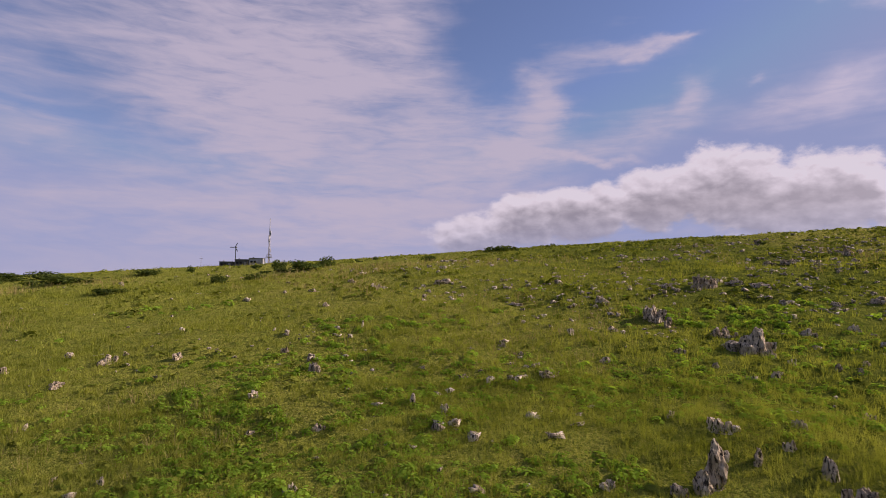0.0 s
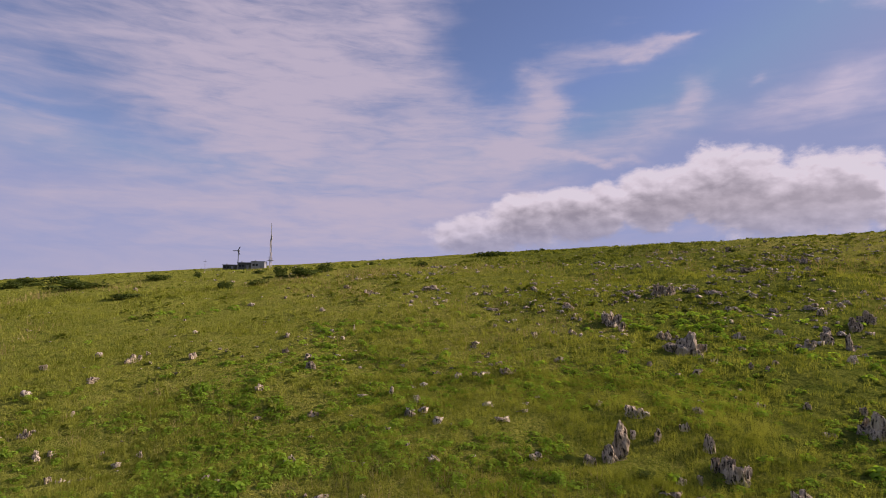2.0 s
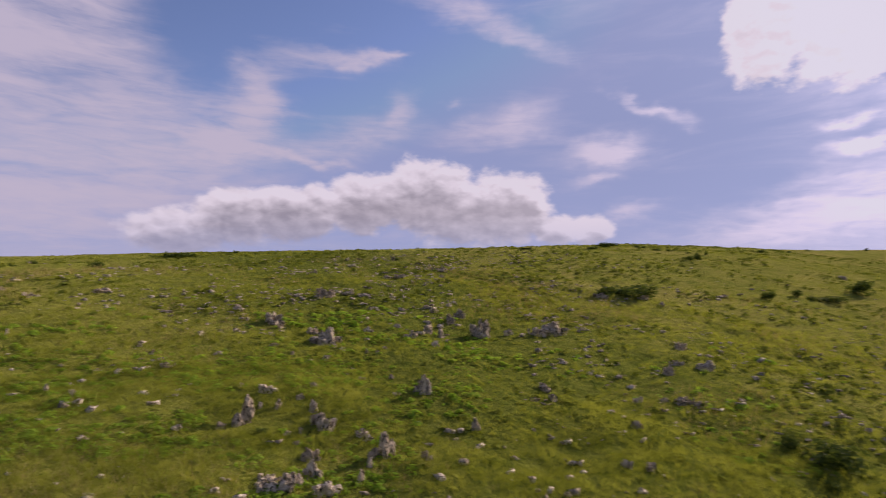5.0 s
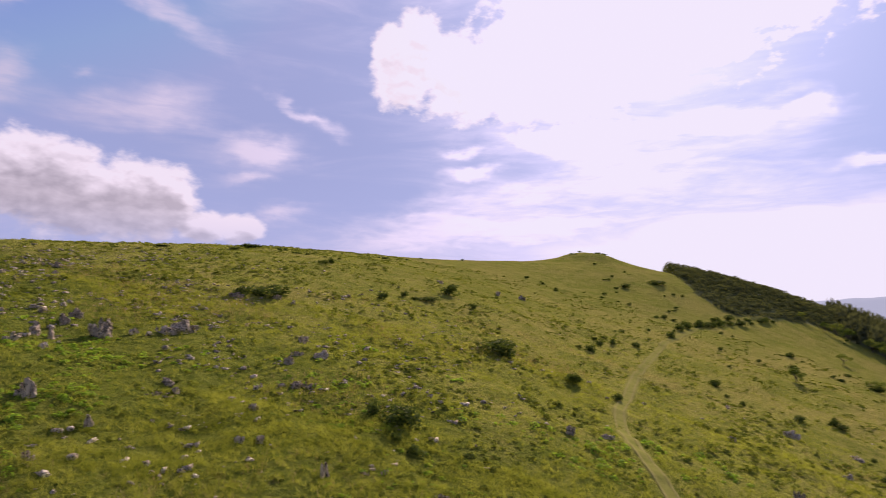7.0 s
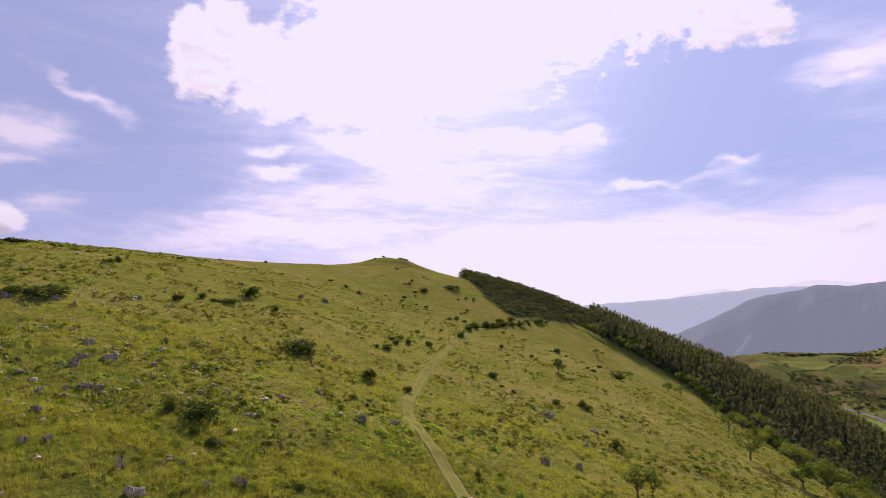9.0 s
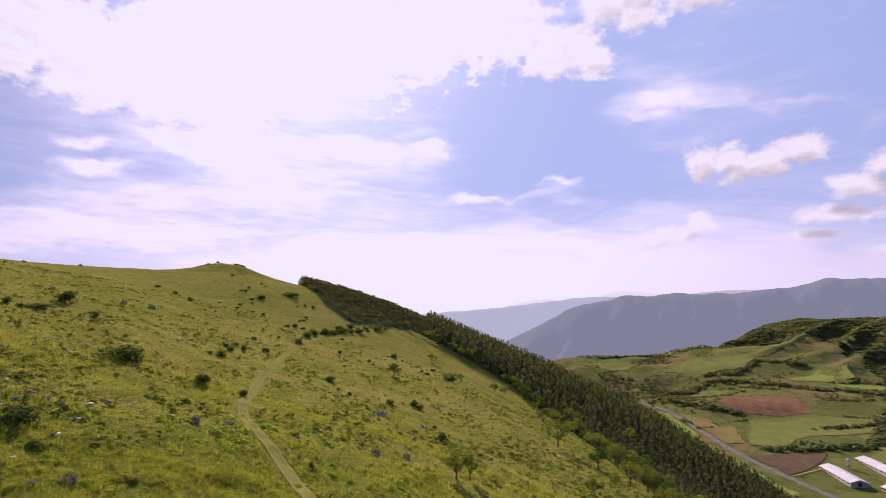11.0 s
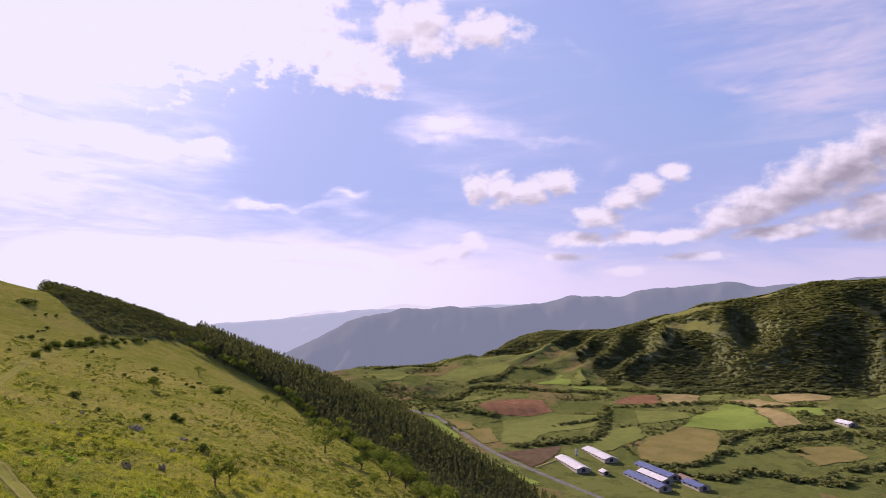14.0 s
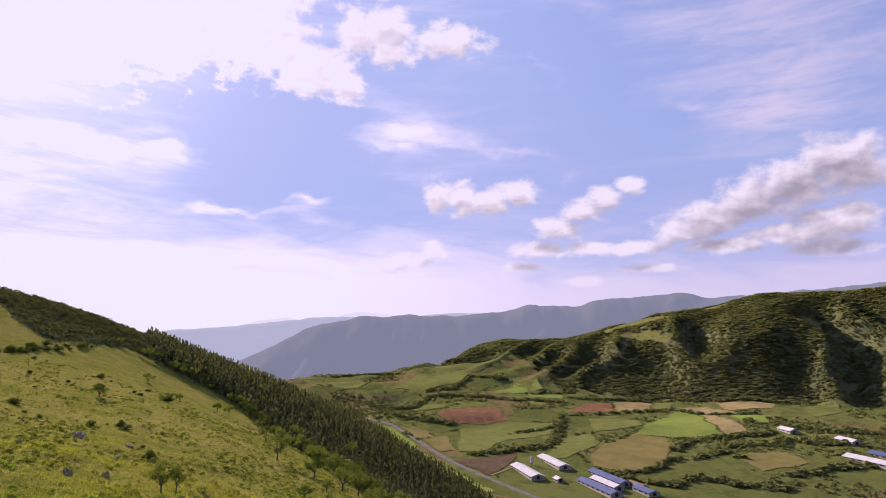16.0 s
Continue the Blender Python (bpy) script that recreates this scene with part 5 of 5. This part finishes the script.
def high_wood(x, y):
    """The broadleaf part of the wood, on the ridge."""
    return (x > 370) & (y > -60)


x, y, r = scatter_ring(WOOD_RING, 5.3, 7)
seen = ~high_wood(x, y) & (x > 20)
xc, yc = x[seen], y[seen]
tall = r.uniform(5.4, 8.0, len(xc)) + 8.0 * smooth((xc - 270) / 170) + 8.0 * smooth((xc - 500) / 160)
tagged_stuff("conifer_plantation", merge(*zip(*CONIFERS), xc, yc, ground_height(xc, yc) - 0.5, np.clip(tall, 5.5, 10) * r.uniform(0.95, 1.3, len(xc)), tall, r), M_CONIFER, "dense dark green conifer plantation on the valley side", "plantation")
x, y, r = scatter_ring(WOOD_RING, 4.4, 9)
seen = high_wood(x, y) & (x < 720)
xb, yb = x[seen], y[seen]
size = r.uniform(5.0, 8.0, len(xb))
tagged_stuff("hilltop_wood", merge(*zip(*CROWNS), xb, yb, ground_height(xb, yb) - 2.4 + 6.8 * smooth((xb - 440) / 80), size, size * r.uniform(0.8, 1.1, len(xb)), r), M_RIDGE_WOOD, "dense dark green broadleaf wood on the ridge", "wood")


def valley_woods():
    r = np.random.default_rng(12)
    n = 42000
    s, c = r.uniform(1150, 1900, n), r.uniform(-900, 900, n)
    x, y = 0.6 * s + 0.8 * c, -0.8 * s + 0.6 * c
    ok = hill_wood(x, y) & ~inside(x, y, FIELDS[-1][2])
    x, y = x[ok], y[ok]
    size = r.uniform(7, 12, len(x))
    tagged_stuff("hillside_woods", merge(*zip(*FAR_CROWNS), x, y, ground_height(x, y) - 0.5, size, size * r.uniform(0.7, 1.0, len(x)), r), M_HAZED_WOODS, "green broadleaf woods covering the far hills", "woods")


valley_woods()


# lines of trees and tall hedge: width, then the line
BANDS_NEAR = [
    (14, [(1077, -586), (1054, -636), (1120, -717), (1075, -773)]),
    (16, [(1043, -456), (1004, -530), (1037, -576), (1010, -611), (939, -669), (876, -700), (834, -741)]),
    (9, [(704, -533), (702, -571), (692, -609), (743, -662)]),
    (14, [(728, -650), (662, -588), (609, -533), (614, -484), (630, -425)]),
    (6, [(747, -671), (721, -755), (719, -803), (698, -858)]),
    (7, [(688, -853), (627, -867), (579, -906)]),
    (9, [(494, -500), (469, -525), (465, -563), (484, -615)]),
    (14, [(507, -638), (529, -689), (533, -731), (518, -769), (486, -805)]),
    (12, [(481, -496), (449, -512), (414, -531), (427, -588)]),
]
BANDS_FAR = [
    (16, [(514, -848), (476, -850), (439, -862), (404, -897)]),
    (16, [(466, -786), (427, -803), (385, -820)]),
    (14, [(491, -720), (475, -764), (446, -776)]),
    (14, [(372, -656), (364, -723), (343, -769)]),
    (10, [(866, -769), (799, -844), (745, -927), (666, -974), (617, -1022), (578, -1021)]),
    (7, [(943, -736), (916, -804), (934, -826)]),
    (12, [(548, -834), (540, -840)]),
    (12, [(541, -876), (522, -884)]),
    (10, [(466, -628), (477, -690), (444, -676)]),
    (12, [(414, -572), (377, -590), (347, -615)]),
    (10, [(885, -438), (825, -469), (791, -490)]),
]

BANDS_KNOLL = [
    (14, [(1358, -470), (1341, -521), (1337, -594), (1305, -629)]),
    (40, [(1287, -543), (1288, -585), (1248, -582)]),
    (34, [(1309, -640), (1452, -910), (1405, -1014), (1339, -1082)]),
    (30, [(1298, -655), (1415, -944)]),
    (60, [(1136, -409), (1089, -456), (1015, -495)]),
    (50, [(1025, -411), (892, -421), (846, -460)]),
    (40, [(977, -581), (928, -637)]),
]


def hedges():
    """Scrub, hedges and lines of trees between the plots and round the farms."""
    r = np.random.default_rng(15)
    n = 46000
    s, c = r.uniform(640, 1620, n), r.uniform(-650, 1150, n)
    x, y = 0.6 * s + 0.8 * c, -0.8 * s + 0.6 * c
    scrub = fbm(x / 60, y / 60, 4, 67) > 0.62 - 0.75 * smooth((c - 330) / 160) * (1 - smooth((c - 620) / 120)) * smooth((1150 - s) / 150) - 0.42 * smooth((120 - c) / 160)
    lines = np.abs(fbm(x / 120, y / 120, 2, 65)) < 0.016
    free = (s < 1200) | (c > 380)
    for _, _, ring in FIELDS:
        free &= ~inside(x, y, ring)
    ok = (lines | scrub) & free & ~inside(x, y, WOOD_RING) & (r.random(n) < 0.9)
    bx, by, bs = [x[ok]], [y[ok]], [r.uniform(2.2, 5.5, ok.sum())]
    for wide, line in BANDS_NEAR + BANDS_FAR + BANDS_KNOLL:
        for (x0, y0), (x1, y1) in zip(line[:-1], line[1:]):
            m = int(math.hypot(x1 - x0, y1 - y0) * wide / (22 if wide < 30 else 70)) + 2
            f = r.random(m)
            bx.append(x0 + (x1 - x0) * f + r.uniform(-0.5, 0.5, m) * wide)
            by.append(y0 + (y1 - y0) * f + r.uniform(-0.5, 0.5, m) * wide)
            bs.append(r.uniform(4.5, 9.0, m) * (1.0 if wide < 30 else 0.75))
    x, y, size = np.concatenate(bx), np.concatenate(by), np.concatenate(bs)
    clear = (y < -402) & ~((np.abs((x - 500) * 0.97 - (y + 470) * 0.24) < 75) & (np.abs((x - 500) * 0.24 + (y + 470) * 0.97) < 42))
    x, y, size = x[clear], y[clear], size[clear]
    tagged_stuff("hedges", merge(*zip(*[leafy_crown(s + 80, 20, 0.26, 0.55, 0.6) for s in range(6)]), x, y, ground_height(x, y) - 0.4, size, size * r.uniform(0.6, 1.0, len(x)), r), M_HEDGE, "dark green hedges, scrub and trees between the plots", "hedges")


hedges()


# ---- farm buildings in the valley ----
def barn(x, y, heading, length, width, eaves, ridge, roof_mat, label, group="farm sheds"):
    root = new("barn")
    z = min(ground_z(x + dx_, y + dy_) for dx_ in (-15, 0, 15) for dy_ in (-10, 0, 10)) - 0.3
    root.matrix_world = Matrix.Translation((x, y, z)) @ Matrix.Rotation(heading, 4, "Z")
    lift = 1.2
    h, w, top = length / 2, width / 2, eaves + lift
    # walls as a gabled shell
    bm = bmesh.new()
    ring = [(-w, 0), (w, 0), (w, top), (0, ridge + lift - 0.25), (-w, top)]
    a = [bm.verts.new((-h, p, q)) for p, q in ring]
    b = [bm.verts.new((h, p, q)) for p, q in ring]
    bm.faces.new(a[::-1])
    bm.faces.new(b)
    for i in range(5):
        bm.faces.new((a[i], a[(i + 1) % 5], b[(i + 1) % 5], b[i]))
    part("wall", bm, M_WALL, root)
    # two roof slopes with ribs
    for side in (-1, 1):
        bm = bmesh.new()
        over = 0.8
        n = int(length / 2.0)
        rise = (ridge - eaves) / w
        for i in range(n):
            x0, x1 = -h - 0.6 + i * (length + 1.2) / n, -h - 0.6 + (i + 1) * (length + 1.2) / n - 0.06
            pts = [(x0, 0), (x1, 0), (x1, w + over), (x0, w + over)]
            lo = [bm.verts.new((p, side * q, ridge + lift - rise * q)) for p, q in pts]
            hi = [bm.verts.new((p, side * q, ridge + lift - rise * q + 0.14)) for p, q in pts]
            faces = [hi, lo[::-1]] + [(lo[j], lo[(j + 1) % 4], hi[(j + 1) % 4], hi[j]) for j in range(4)]
            for q in faces:
                bm.faces.new(q)
        bmesh.ops.recalc_face_normals(bm, faces=bm.faces[:])
        slope = part("roof", bm, roof_mat, root)
    part("ridge_cap", box(bmesh.new(), length + 1.2, 0.7, 0.25, (0, 0, ridge + lift + 0.12), 0.05), roof_mat, slope)
    # openings along the sides and a door in each end
    for side in (-1, 1):
        for i in range(max(2, int(length / 8))):
            px = -h + (i + 0.5) * length / max(2, int(length / 8))
            part("window", box(bmesh.new(), 4.2, 0.12, 1.3, (px, side * (w + 0.03), lift + eaves * 0.6)), M_DARK, root)
        gate = part("door", box(bmesh.new(), 0.12, 3.6, 3.2, (side * (h + 0.03), 0, lift + 1.6)), M_DARK, root)
        part("lintel", box(bmesh.new(), 0.2, 4.2, 0.35, (side * (h + 0.05), 0, lift + 3.4), 0.03), M_STEEL, gate)
    return tagged(root, label, "barn", group)


barn(529, -438, 2.89, 62, 15, 3.0, 5.4, M_WHITE_ROOF, "long cattle shed with a pale sheet roof")
barn(545, -487, 2.89, 62, 15, 3.0, 5.4, M_WHITE_ROOF, "long cattle shed with a pale sheet roof")
barn(466, -496, 2.95, 62, 13, 3.0, 5.2, M_BLUE_ROOF, "long farm shed with a blue sheet roof")
barn(450, -478, 2.95, 44, 11, 3.3, 5.6, M_WHITE_ROOF, "farm shed with a pale roof between blue ones")
barn(444, -462, 2.95, 62, 13, 3.0, 5.2, M_BLUE_ROOF, "long farm shed with a blue sheet roof")
barn(412, -492, 2.95, 26, 12, 3.0, 5.0, M_BLUE_ROOF, "short farm shed with a blue sheet roof")
barn(486, -446, 2.95, 9, 7, 3.0, 4.6, M_WHITE_ROOF, "small pale-roofed outbuilding beside the sheds")
barn(478, -822, 2.7, 28, 12, 3.4, 6.0, M_WHITE_ROOF, "pale-roofed farm building among trees", "far farm buildings")
barn(405, -824, 2.7, 30, 12, 3.4, 6.0, M_WHITE_ROOF, "pale-roofed farm building among trees", "far farm buildings")
barn(352, -770, 2.9, 60, 15, 3.8, 6.8, M_WHITE_ROOF, "long pale-roofed shed at the valley farm", "far farm buildings")
barn(350, -800, 2.9, 40, 14, 3.8, 6.4, M_BLUE_ROOF, "blue-roofed shed at the valley farm", "far farm buildings")

def feed_silo(x, y):
    root = new("feed_silo")
    root.location = (x, y, ground_z(x, y))
    bm = rod(bmesh.new(), (0, 0, 3.0), (0, 0, 8.5), 1.5, 1.5, 16)
    rod(bm, (0, 0, 8.5), (0, 0, 9.5), 1.5, 0.4, 16)
    part("tank", bm, M_WHITE_ROOF, root)
    part("hopper", rod(bmesh.new(), (0, 0, 1.2), (0, 0, 3.0), 0.3, 1.5, 16), M_STEEL, root)
    for i in range(4):
        a = 0.785 + i * 1.571
        part("leg", rod(bmesh.new(), (1.3 * math.cos(a), 1.3 * math.sin(a), -0.5), (1.3 * math.cos(a), 1.3 * math.sin(a), 3.4), 0.1, 0.1, 6), M_STEEL, root)
    return tagged(root, "pale upright feed silo on legs beside the sheds", "silo")


feed_silo(552, -461)
barn(428, -498, 2.95, 22, 9, 3.2, 5.2, M_BROWN_ROOF, "small farm shed with a rusty brown roof")

# ---- relay station on the ridge ----
def station():
    gx, gy = -69.0, 236.0
    # lattice mast with dishes
    mast = new("radio_mast")
    base = ground_z(gx, gy)
    mast.location = (gx, gy, base - 0.3)
    top = 31.5 - base
    for i in range(3):
        a = i * 2.094
        part("leg", rod(bmesh.new(), (0.45 * math.cos(a), 0.45 * math.sin(a), 0), (0.12 * math.cos(a), 0.12 * math.sin(a), top * 0.78), 0.15, 0.10, 6), M_STEEL, mast)
    bm = bmesh.new()
    for j in range(14):
        for i in range(3):
            a, b = i * 2.094, (i + 1) * 2.094
            z0, z1 = j * top * 0.78 / 14, (j + 1) * top * 0.78 / 14
            r0, r1 = 0.45 - 0.33 * j / 14, 0.45 - 0.33 * (j + 1) / 14
            rod(bm, (r0 * math.cos(a), r0 * math.sin(a), z0), (r1 * math.cos(b), r1 * math.sin(b), z1), 0.03, 0.03, 4)
    part("bracing", bm, M_STEEL, mast)
    part("aerial", rod(bmesh.new(), (0, 0, top * 0.78), (0, 0, top + 0.3), 0.17, 0.10, 8), M_PALE, mast)
    part("antenna_panel", box(bmesh.new(), 0.5, 0.5, 1.8, (0.25, 0, top * 0.70), 0.05), M_PALE, mast)
    deck = part("platform", box(bmesh.new(), 2.2, 2.2, 0.18, (0, 0, top * 0.20), 0.03), M_STEEL, mast)
    for i in range(4):
        a, b = (Vector((1.05 * math.cos(q), 1.05 * math.sin(q), 0)) for q in (0.785 + i * 1.571, 0.785 + (i + 1) * 1.571))
        bm = rod(bmesh.new(), a + Vector((0, 0, top * 0.20)), a + Vector((0, 0, top * 0.20 + 1.1)), 0.05, 0.05, 6)
        rod(bm, a + Vector((0, 0, top * 0.20 + 1.05)), b + Vector((0, 0, top * 0.20 + 1.05)), 0.05, 0.05, 6)
        part("railing", bm, M_STEEL, deck)
    for zz, aa in ((0.34, 0.4), (0.55, 2.6), (0.62, 4.4)):
        part("antenna_panel", box(bmesh.new(), 0.32, 0.32, 1.4, (0.42 * math.cos(aa), 0.42 * math.sin(aa), top * zz), 0.05), M_PALE, mast)
    tagged(mast, "slender grey steel radio mast on the ridge", "mast")
    # small wind turbine, its blades at rest
    tx, ty = -81.6, 234.0
    tz = ground_z(tx, ty)
    turbine = new("wind_turbine")
    turbine.location = (tx, ty, tz - 0.3)
    high = 8.2
    part("pole", rod(bmesh.new(), (0, 0, 0), (0, 0, high), 0.22, 0.13, 10), M_STEEL, turbine)
    head = part("nacelle", box(bmesh.new(), 0.4, 1.2, 0.4, (0, 0, high + 0.1), 0.1), M_CABIN, turbine)
    for i in range(3):
        a = 0.5 + i * 2.094
        bm = bmesh.new()
        box(bm, 0.30, 0.06, 1.9, (0, 0, 1.0), 0.02)
        bmesh.ops.transform(bm, matrix=Matrix.Translation((0, -0.7, high + 0.1)) @ Matrix.Rotation(a, 4, "Y"), verts=bm.verts[:])
        part("blade", bm, M_CABIN, head)
    part("tail_fin", box(bmesh.new(), 0.06, 0.9, 0.6, (0, 1.1, high + 0.2), 0.02), M_CABIN, turbine)
    tagged(turbine, "small dark wind turbine with three blades at rest", "wind turbine")
    # cabins
    for cx, cy, w, h, mat, label in ((-85.4, 236, 5.2, 2.3, M_CABIN, "low dark equipment cabin on the ridge"), (-79.0, 235.5, 5.4, 2.9, M_CABIN, "long dark equipment cabin with a flat roof"), (-73.2, 234.6, 5.4, 3.1, M_PALE, "pale grey equipment cabin beside the mast")):
        cab = new("equipment_cabin")
        cab.location = (cx, cy, ground_z(cx, cy) - 0.4)
        part("body", box(bmesh.new(), w, 3.0, h + 0.4, (0, 0, (h + 0.4) / 2), 0.05), mat, cab)
        part("roof", box(bmesh.new(), w + 0.4, 3.4, 0.2, (0, 0, h + 0.5), 0.05), M_STEEL, cab)
        part("door", box(bmesh.new(), 0.9, 0.08, 2.0, (w * 0.25, -1.53, 1.35)), M_STEEL, cab)
        part("foundation", box(bmesh.new(), w + 0.2, 3.2, 1.2, (0, 0, -0.4)), M_PALE, cab)
        for wx in (-0.32, -0.08):
            part("window", box(bmesh.new(), 0.9, 0.08, 0.8, (w * wx, -1.52, h * 0.62 + 0.3)), M_DARK, cab)
        part("vent", box(bmesh.new(), 0.5, 0.5, 0.5, (-w * 0.3, 0.4, h + 0.8), 0.05), M_STEEL, cab)
        tagged(cab, label, "cabin", "cabins of the relay station")
    # short aerial
    ax, ay = -95.0, 234.0
    post = new("aerial_post")
    post.location = (ax, ay, ground_z(ax, ay) - 0.2)
    part("pole", rod(bmesh.new(), (0, 0, 0), (0, 0, 5.2), 0.10, 0.06, 8), M_STEEL, post)
    part("crossbar", box(bmesh.new(), 1.4, 0.08, 0.08, (0, 0, 4.4)), M_STEEL, post)
    tagged(post, "short grey aerial post with a crossbar", "aerial")
    # fence
    fence = new("fence")
    fence.location = (-91.0, 233.0, ground_z(-91, 233))
    for i in range(9):
        part("post", rod(bmesh.new(), (i * 0.8 - 3.2, 0, -0.4), (i * 0.8 - 3.2, 0, 1.5), 0.05, 0.05, 6), M_STEEL, fence)
    for zz in (0.5, 1.0, 1.45):
        part("rail", rod(bmesh.new(), (-3.2, 0, zz), (3.2, 0, zz), 0.03, 0.03, 6), M_STEEL, fence)
    tagged(fence, "light metal fence beside the cabins", "fence")


station()


# ---- grass and weeds ----
def blades(n_try, reach, height, width, per, mat, name, label, seed, share, lean=0.8):
    """Tufts of narrow pointed blades."""
    r = np.random.default_rng(seed)
    # denser towards where the camera passes
    d = reach[0] + (reach[1] - reach[0]) * r.random(n_try) ** 1.15
    a = r.uniform(-150, 40, n_try) * math.pi / 180
    x, y = 0 - np.sin(a) * d, -14 + np.cos(a) * d
    ok = r.random(n_try) < share(x, y)
    ok &= ~inside(x, y, WOOD_RING) & off_track(x, y)
    x, y = x[ok], y[ok]
    n = len(x)
    z = turf(x, y) - 0.03
    grow = np.clip(np.hypot(x, y + 14) / 60, 0.8, 2.0)
    X, Y, Z, G = (np.repeat(q, per) for q in (x, y, z, grow))
    m = n * per
    ang = r.uniform(0, 6.283, m)
    out = r.random(m) ** 0.5 * 0.30 * G
    bx, by = X + np.cos(ang) * out, Y + np.sin(ang) * out
    h = height * (0.5 + 0.8 * r.random(m)) * G**0.3 * np.repeat(0.55 + 0.9 * r.random(n), per)
    w = width * (0.7 + 0.6 * r.random(m)) * G
    side = ang + math.pi / 2 + r.uniform(-0.8, 0.8, m)
    tilt = lean * h * r.random(m)
    v = np.empty((m, 3, 3))
    v[:, 0] = np.stack([bx - np.cos(side) * w, by - np.sin(side) * w, Z], 1)
    v[:, 1] = np.stack([bx + np.cos(side) * w, by + np.sin(side) * w, Z], 1)
    v[:, 2] = np.stack([bx + np.cos(ang) * tilt, by + np.sin(ang) * tilt, Z + h], 1)
    ob = link_mesh(name, v.reshape(-1, 3), np.arange(3 * m).reshape(-1, 3), mat)
    return tagged(ob, label, "grass", kind="stuff")


def lush(x, y):
    return np.clip(0.60 + 0.7 * fbm(x / 17, y / 17, 3, 91), 0.25, 1)


def dry(x, y):
    return np.clip(1.6 * fbm(x / 20, y / 20, 4, 95) - 0.25, 0, 1) ** 1.2


def weedy(x, y):
    low = np.exp(-(((x + 10) / 40) ** 2 + ((y - 31) / 15) ** 2))
    return np.clip((1.5 * fbm(x / 11, y / 11, 4, 99) - 0.35) * (1 - 0.7 * smooth((x - 35) / 40)) * smooth((x + 45) / 25) + 0.6 * low, 0, 1)


blades(78000, (24, 62), 0.52, 0.013, 12, M_GRASS, "grass", "long soft green hillside grass in tufts", 1, lush)
blades(62000, (60, 125), 0.46, 0.020, 8, M_GRASS, "slope_grass", "long green grass on the middle slope", 13, lush)
blades(36000, (120, 260), 0.40, 0.030, 4, M_GRASS, "upper_grass", "green grass on the upper hillside", 11, lush)
blades(34000, (24, 160), 0.75, 0.016, 5, M_STRAW, "dry_grass", "patches of dry straw-coloured grass stems", 2, dry)


def mounds(n_try, reach, size, per, leaf, mat, name, label, seed, share):
    """Low rounded clumps of leafy growth, each a small heap of leaves."""
    r = np.random.default_rng(seed)
    d = reach[0] + (reach[1] - reach[0]) * r.random(n_try) ** 1.1
    a = r.uniform(-150, 40, n_try) * math.pi / 180
    x, y = 0 - np.sin(a) * d, -14 + np.cos(a) * d
    ok = (r.random(n_try) < share(x, y)) & ~inside(x, y, WOOD_RING) & off_track(x, y, 1.8)
    x, y = x[ok], y[ok]
    z = turf(x, y)
    n = len(x)
    grow = np.clip(np.hypot(x, y + 14) / 75, 0.8, 1.35) * (0.55 + 0.9 * r.random(n) ** 2)
    X, Y, Z, G = (np.repeat(q, per) for q in (x, y, z, grow))
    m = n * per
    dirs = r.normal(size=(m, 3))
    dirs[:, 2] = np.abs(dirs[:, 2])
    dirs /= np.linalg.norm(dirs, axis=1)[:, None]
    rad = size * G * (0.75 + 0.35 * r.random(m))
    c = np.stack([X + dirs[:, 0] * rad, Y + dirs[:, 1] * rad, Z + dirs[:, 2] * rad * 0.75 - 0.02], 1)
    open_ = dirs * np.array([0.7, 0.7, 1.0]) + np.array([0, 0, 0.5])
    t = np.cross(open_, r.normal(size=(m, 3)))
    t /= np.linalg.norm(t, axis=1)[:, None] + 1e-9
    s = np.cross(open_ + 0.5 * r.normal(size=(m, 3)), t)
    s /= np.linalg.norm(s, axis=1)[:, None] + 1e-9
    L = (leaf * (0.6 + 0.8 * r.random(m)) * G)[:, None]
    v = np.stack([c - t * L, c + s * L * 0.6, c + t * L * 1.1, c - s * L * 0.6], 1).reshape(-1, 3)
    ob = link_mesh(name, v, np.arange(4 * m).reshape(-1, 4), mat)
    return tagged(ob, label, "weeds", kind="stuff")


def low_patch(x, y):
    """The lush patches at the slope's foot."""
    return np.clip(2.2 * fbm(x / 8, y / 8, 3, 131) + 0.25, 0, 1) * smooth((58 - y) / 16) * smooth((y - 14) / 6) * smooth((34 - x) / 14)


def mound_share(x, y):
    east = smooth((x - 25) / 60)
    return np.clip(0.6 * fbm(x / 13, y / 13, 4, 103) + 0.10 + 0.22 * east, 0.05, 1) * (0.25 + 0.75 * smooth((x + 40) / 35))


mounds(18000, (24, 100), 0.46, 32, 0.15, M_WEED, "weeds", "low bright green broad-leaved weeds in the turf", 3, weedy)
mounds(64000, (28, 320), 0.42, 9, 0.24, M_SCRUB, "tussocks", "small dark green tussocks dotted over the turf", 5, mound_share)
mounds(30000, (24, 75), 0.46, 38, 0.12, M_WEED, "leafy_weeds", "lush bright green weeds at the foot of the slope", 7, low_patch)
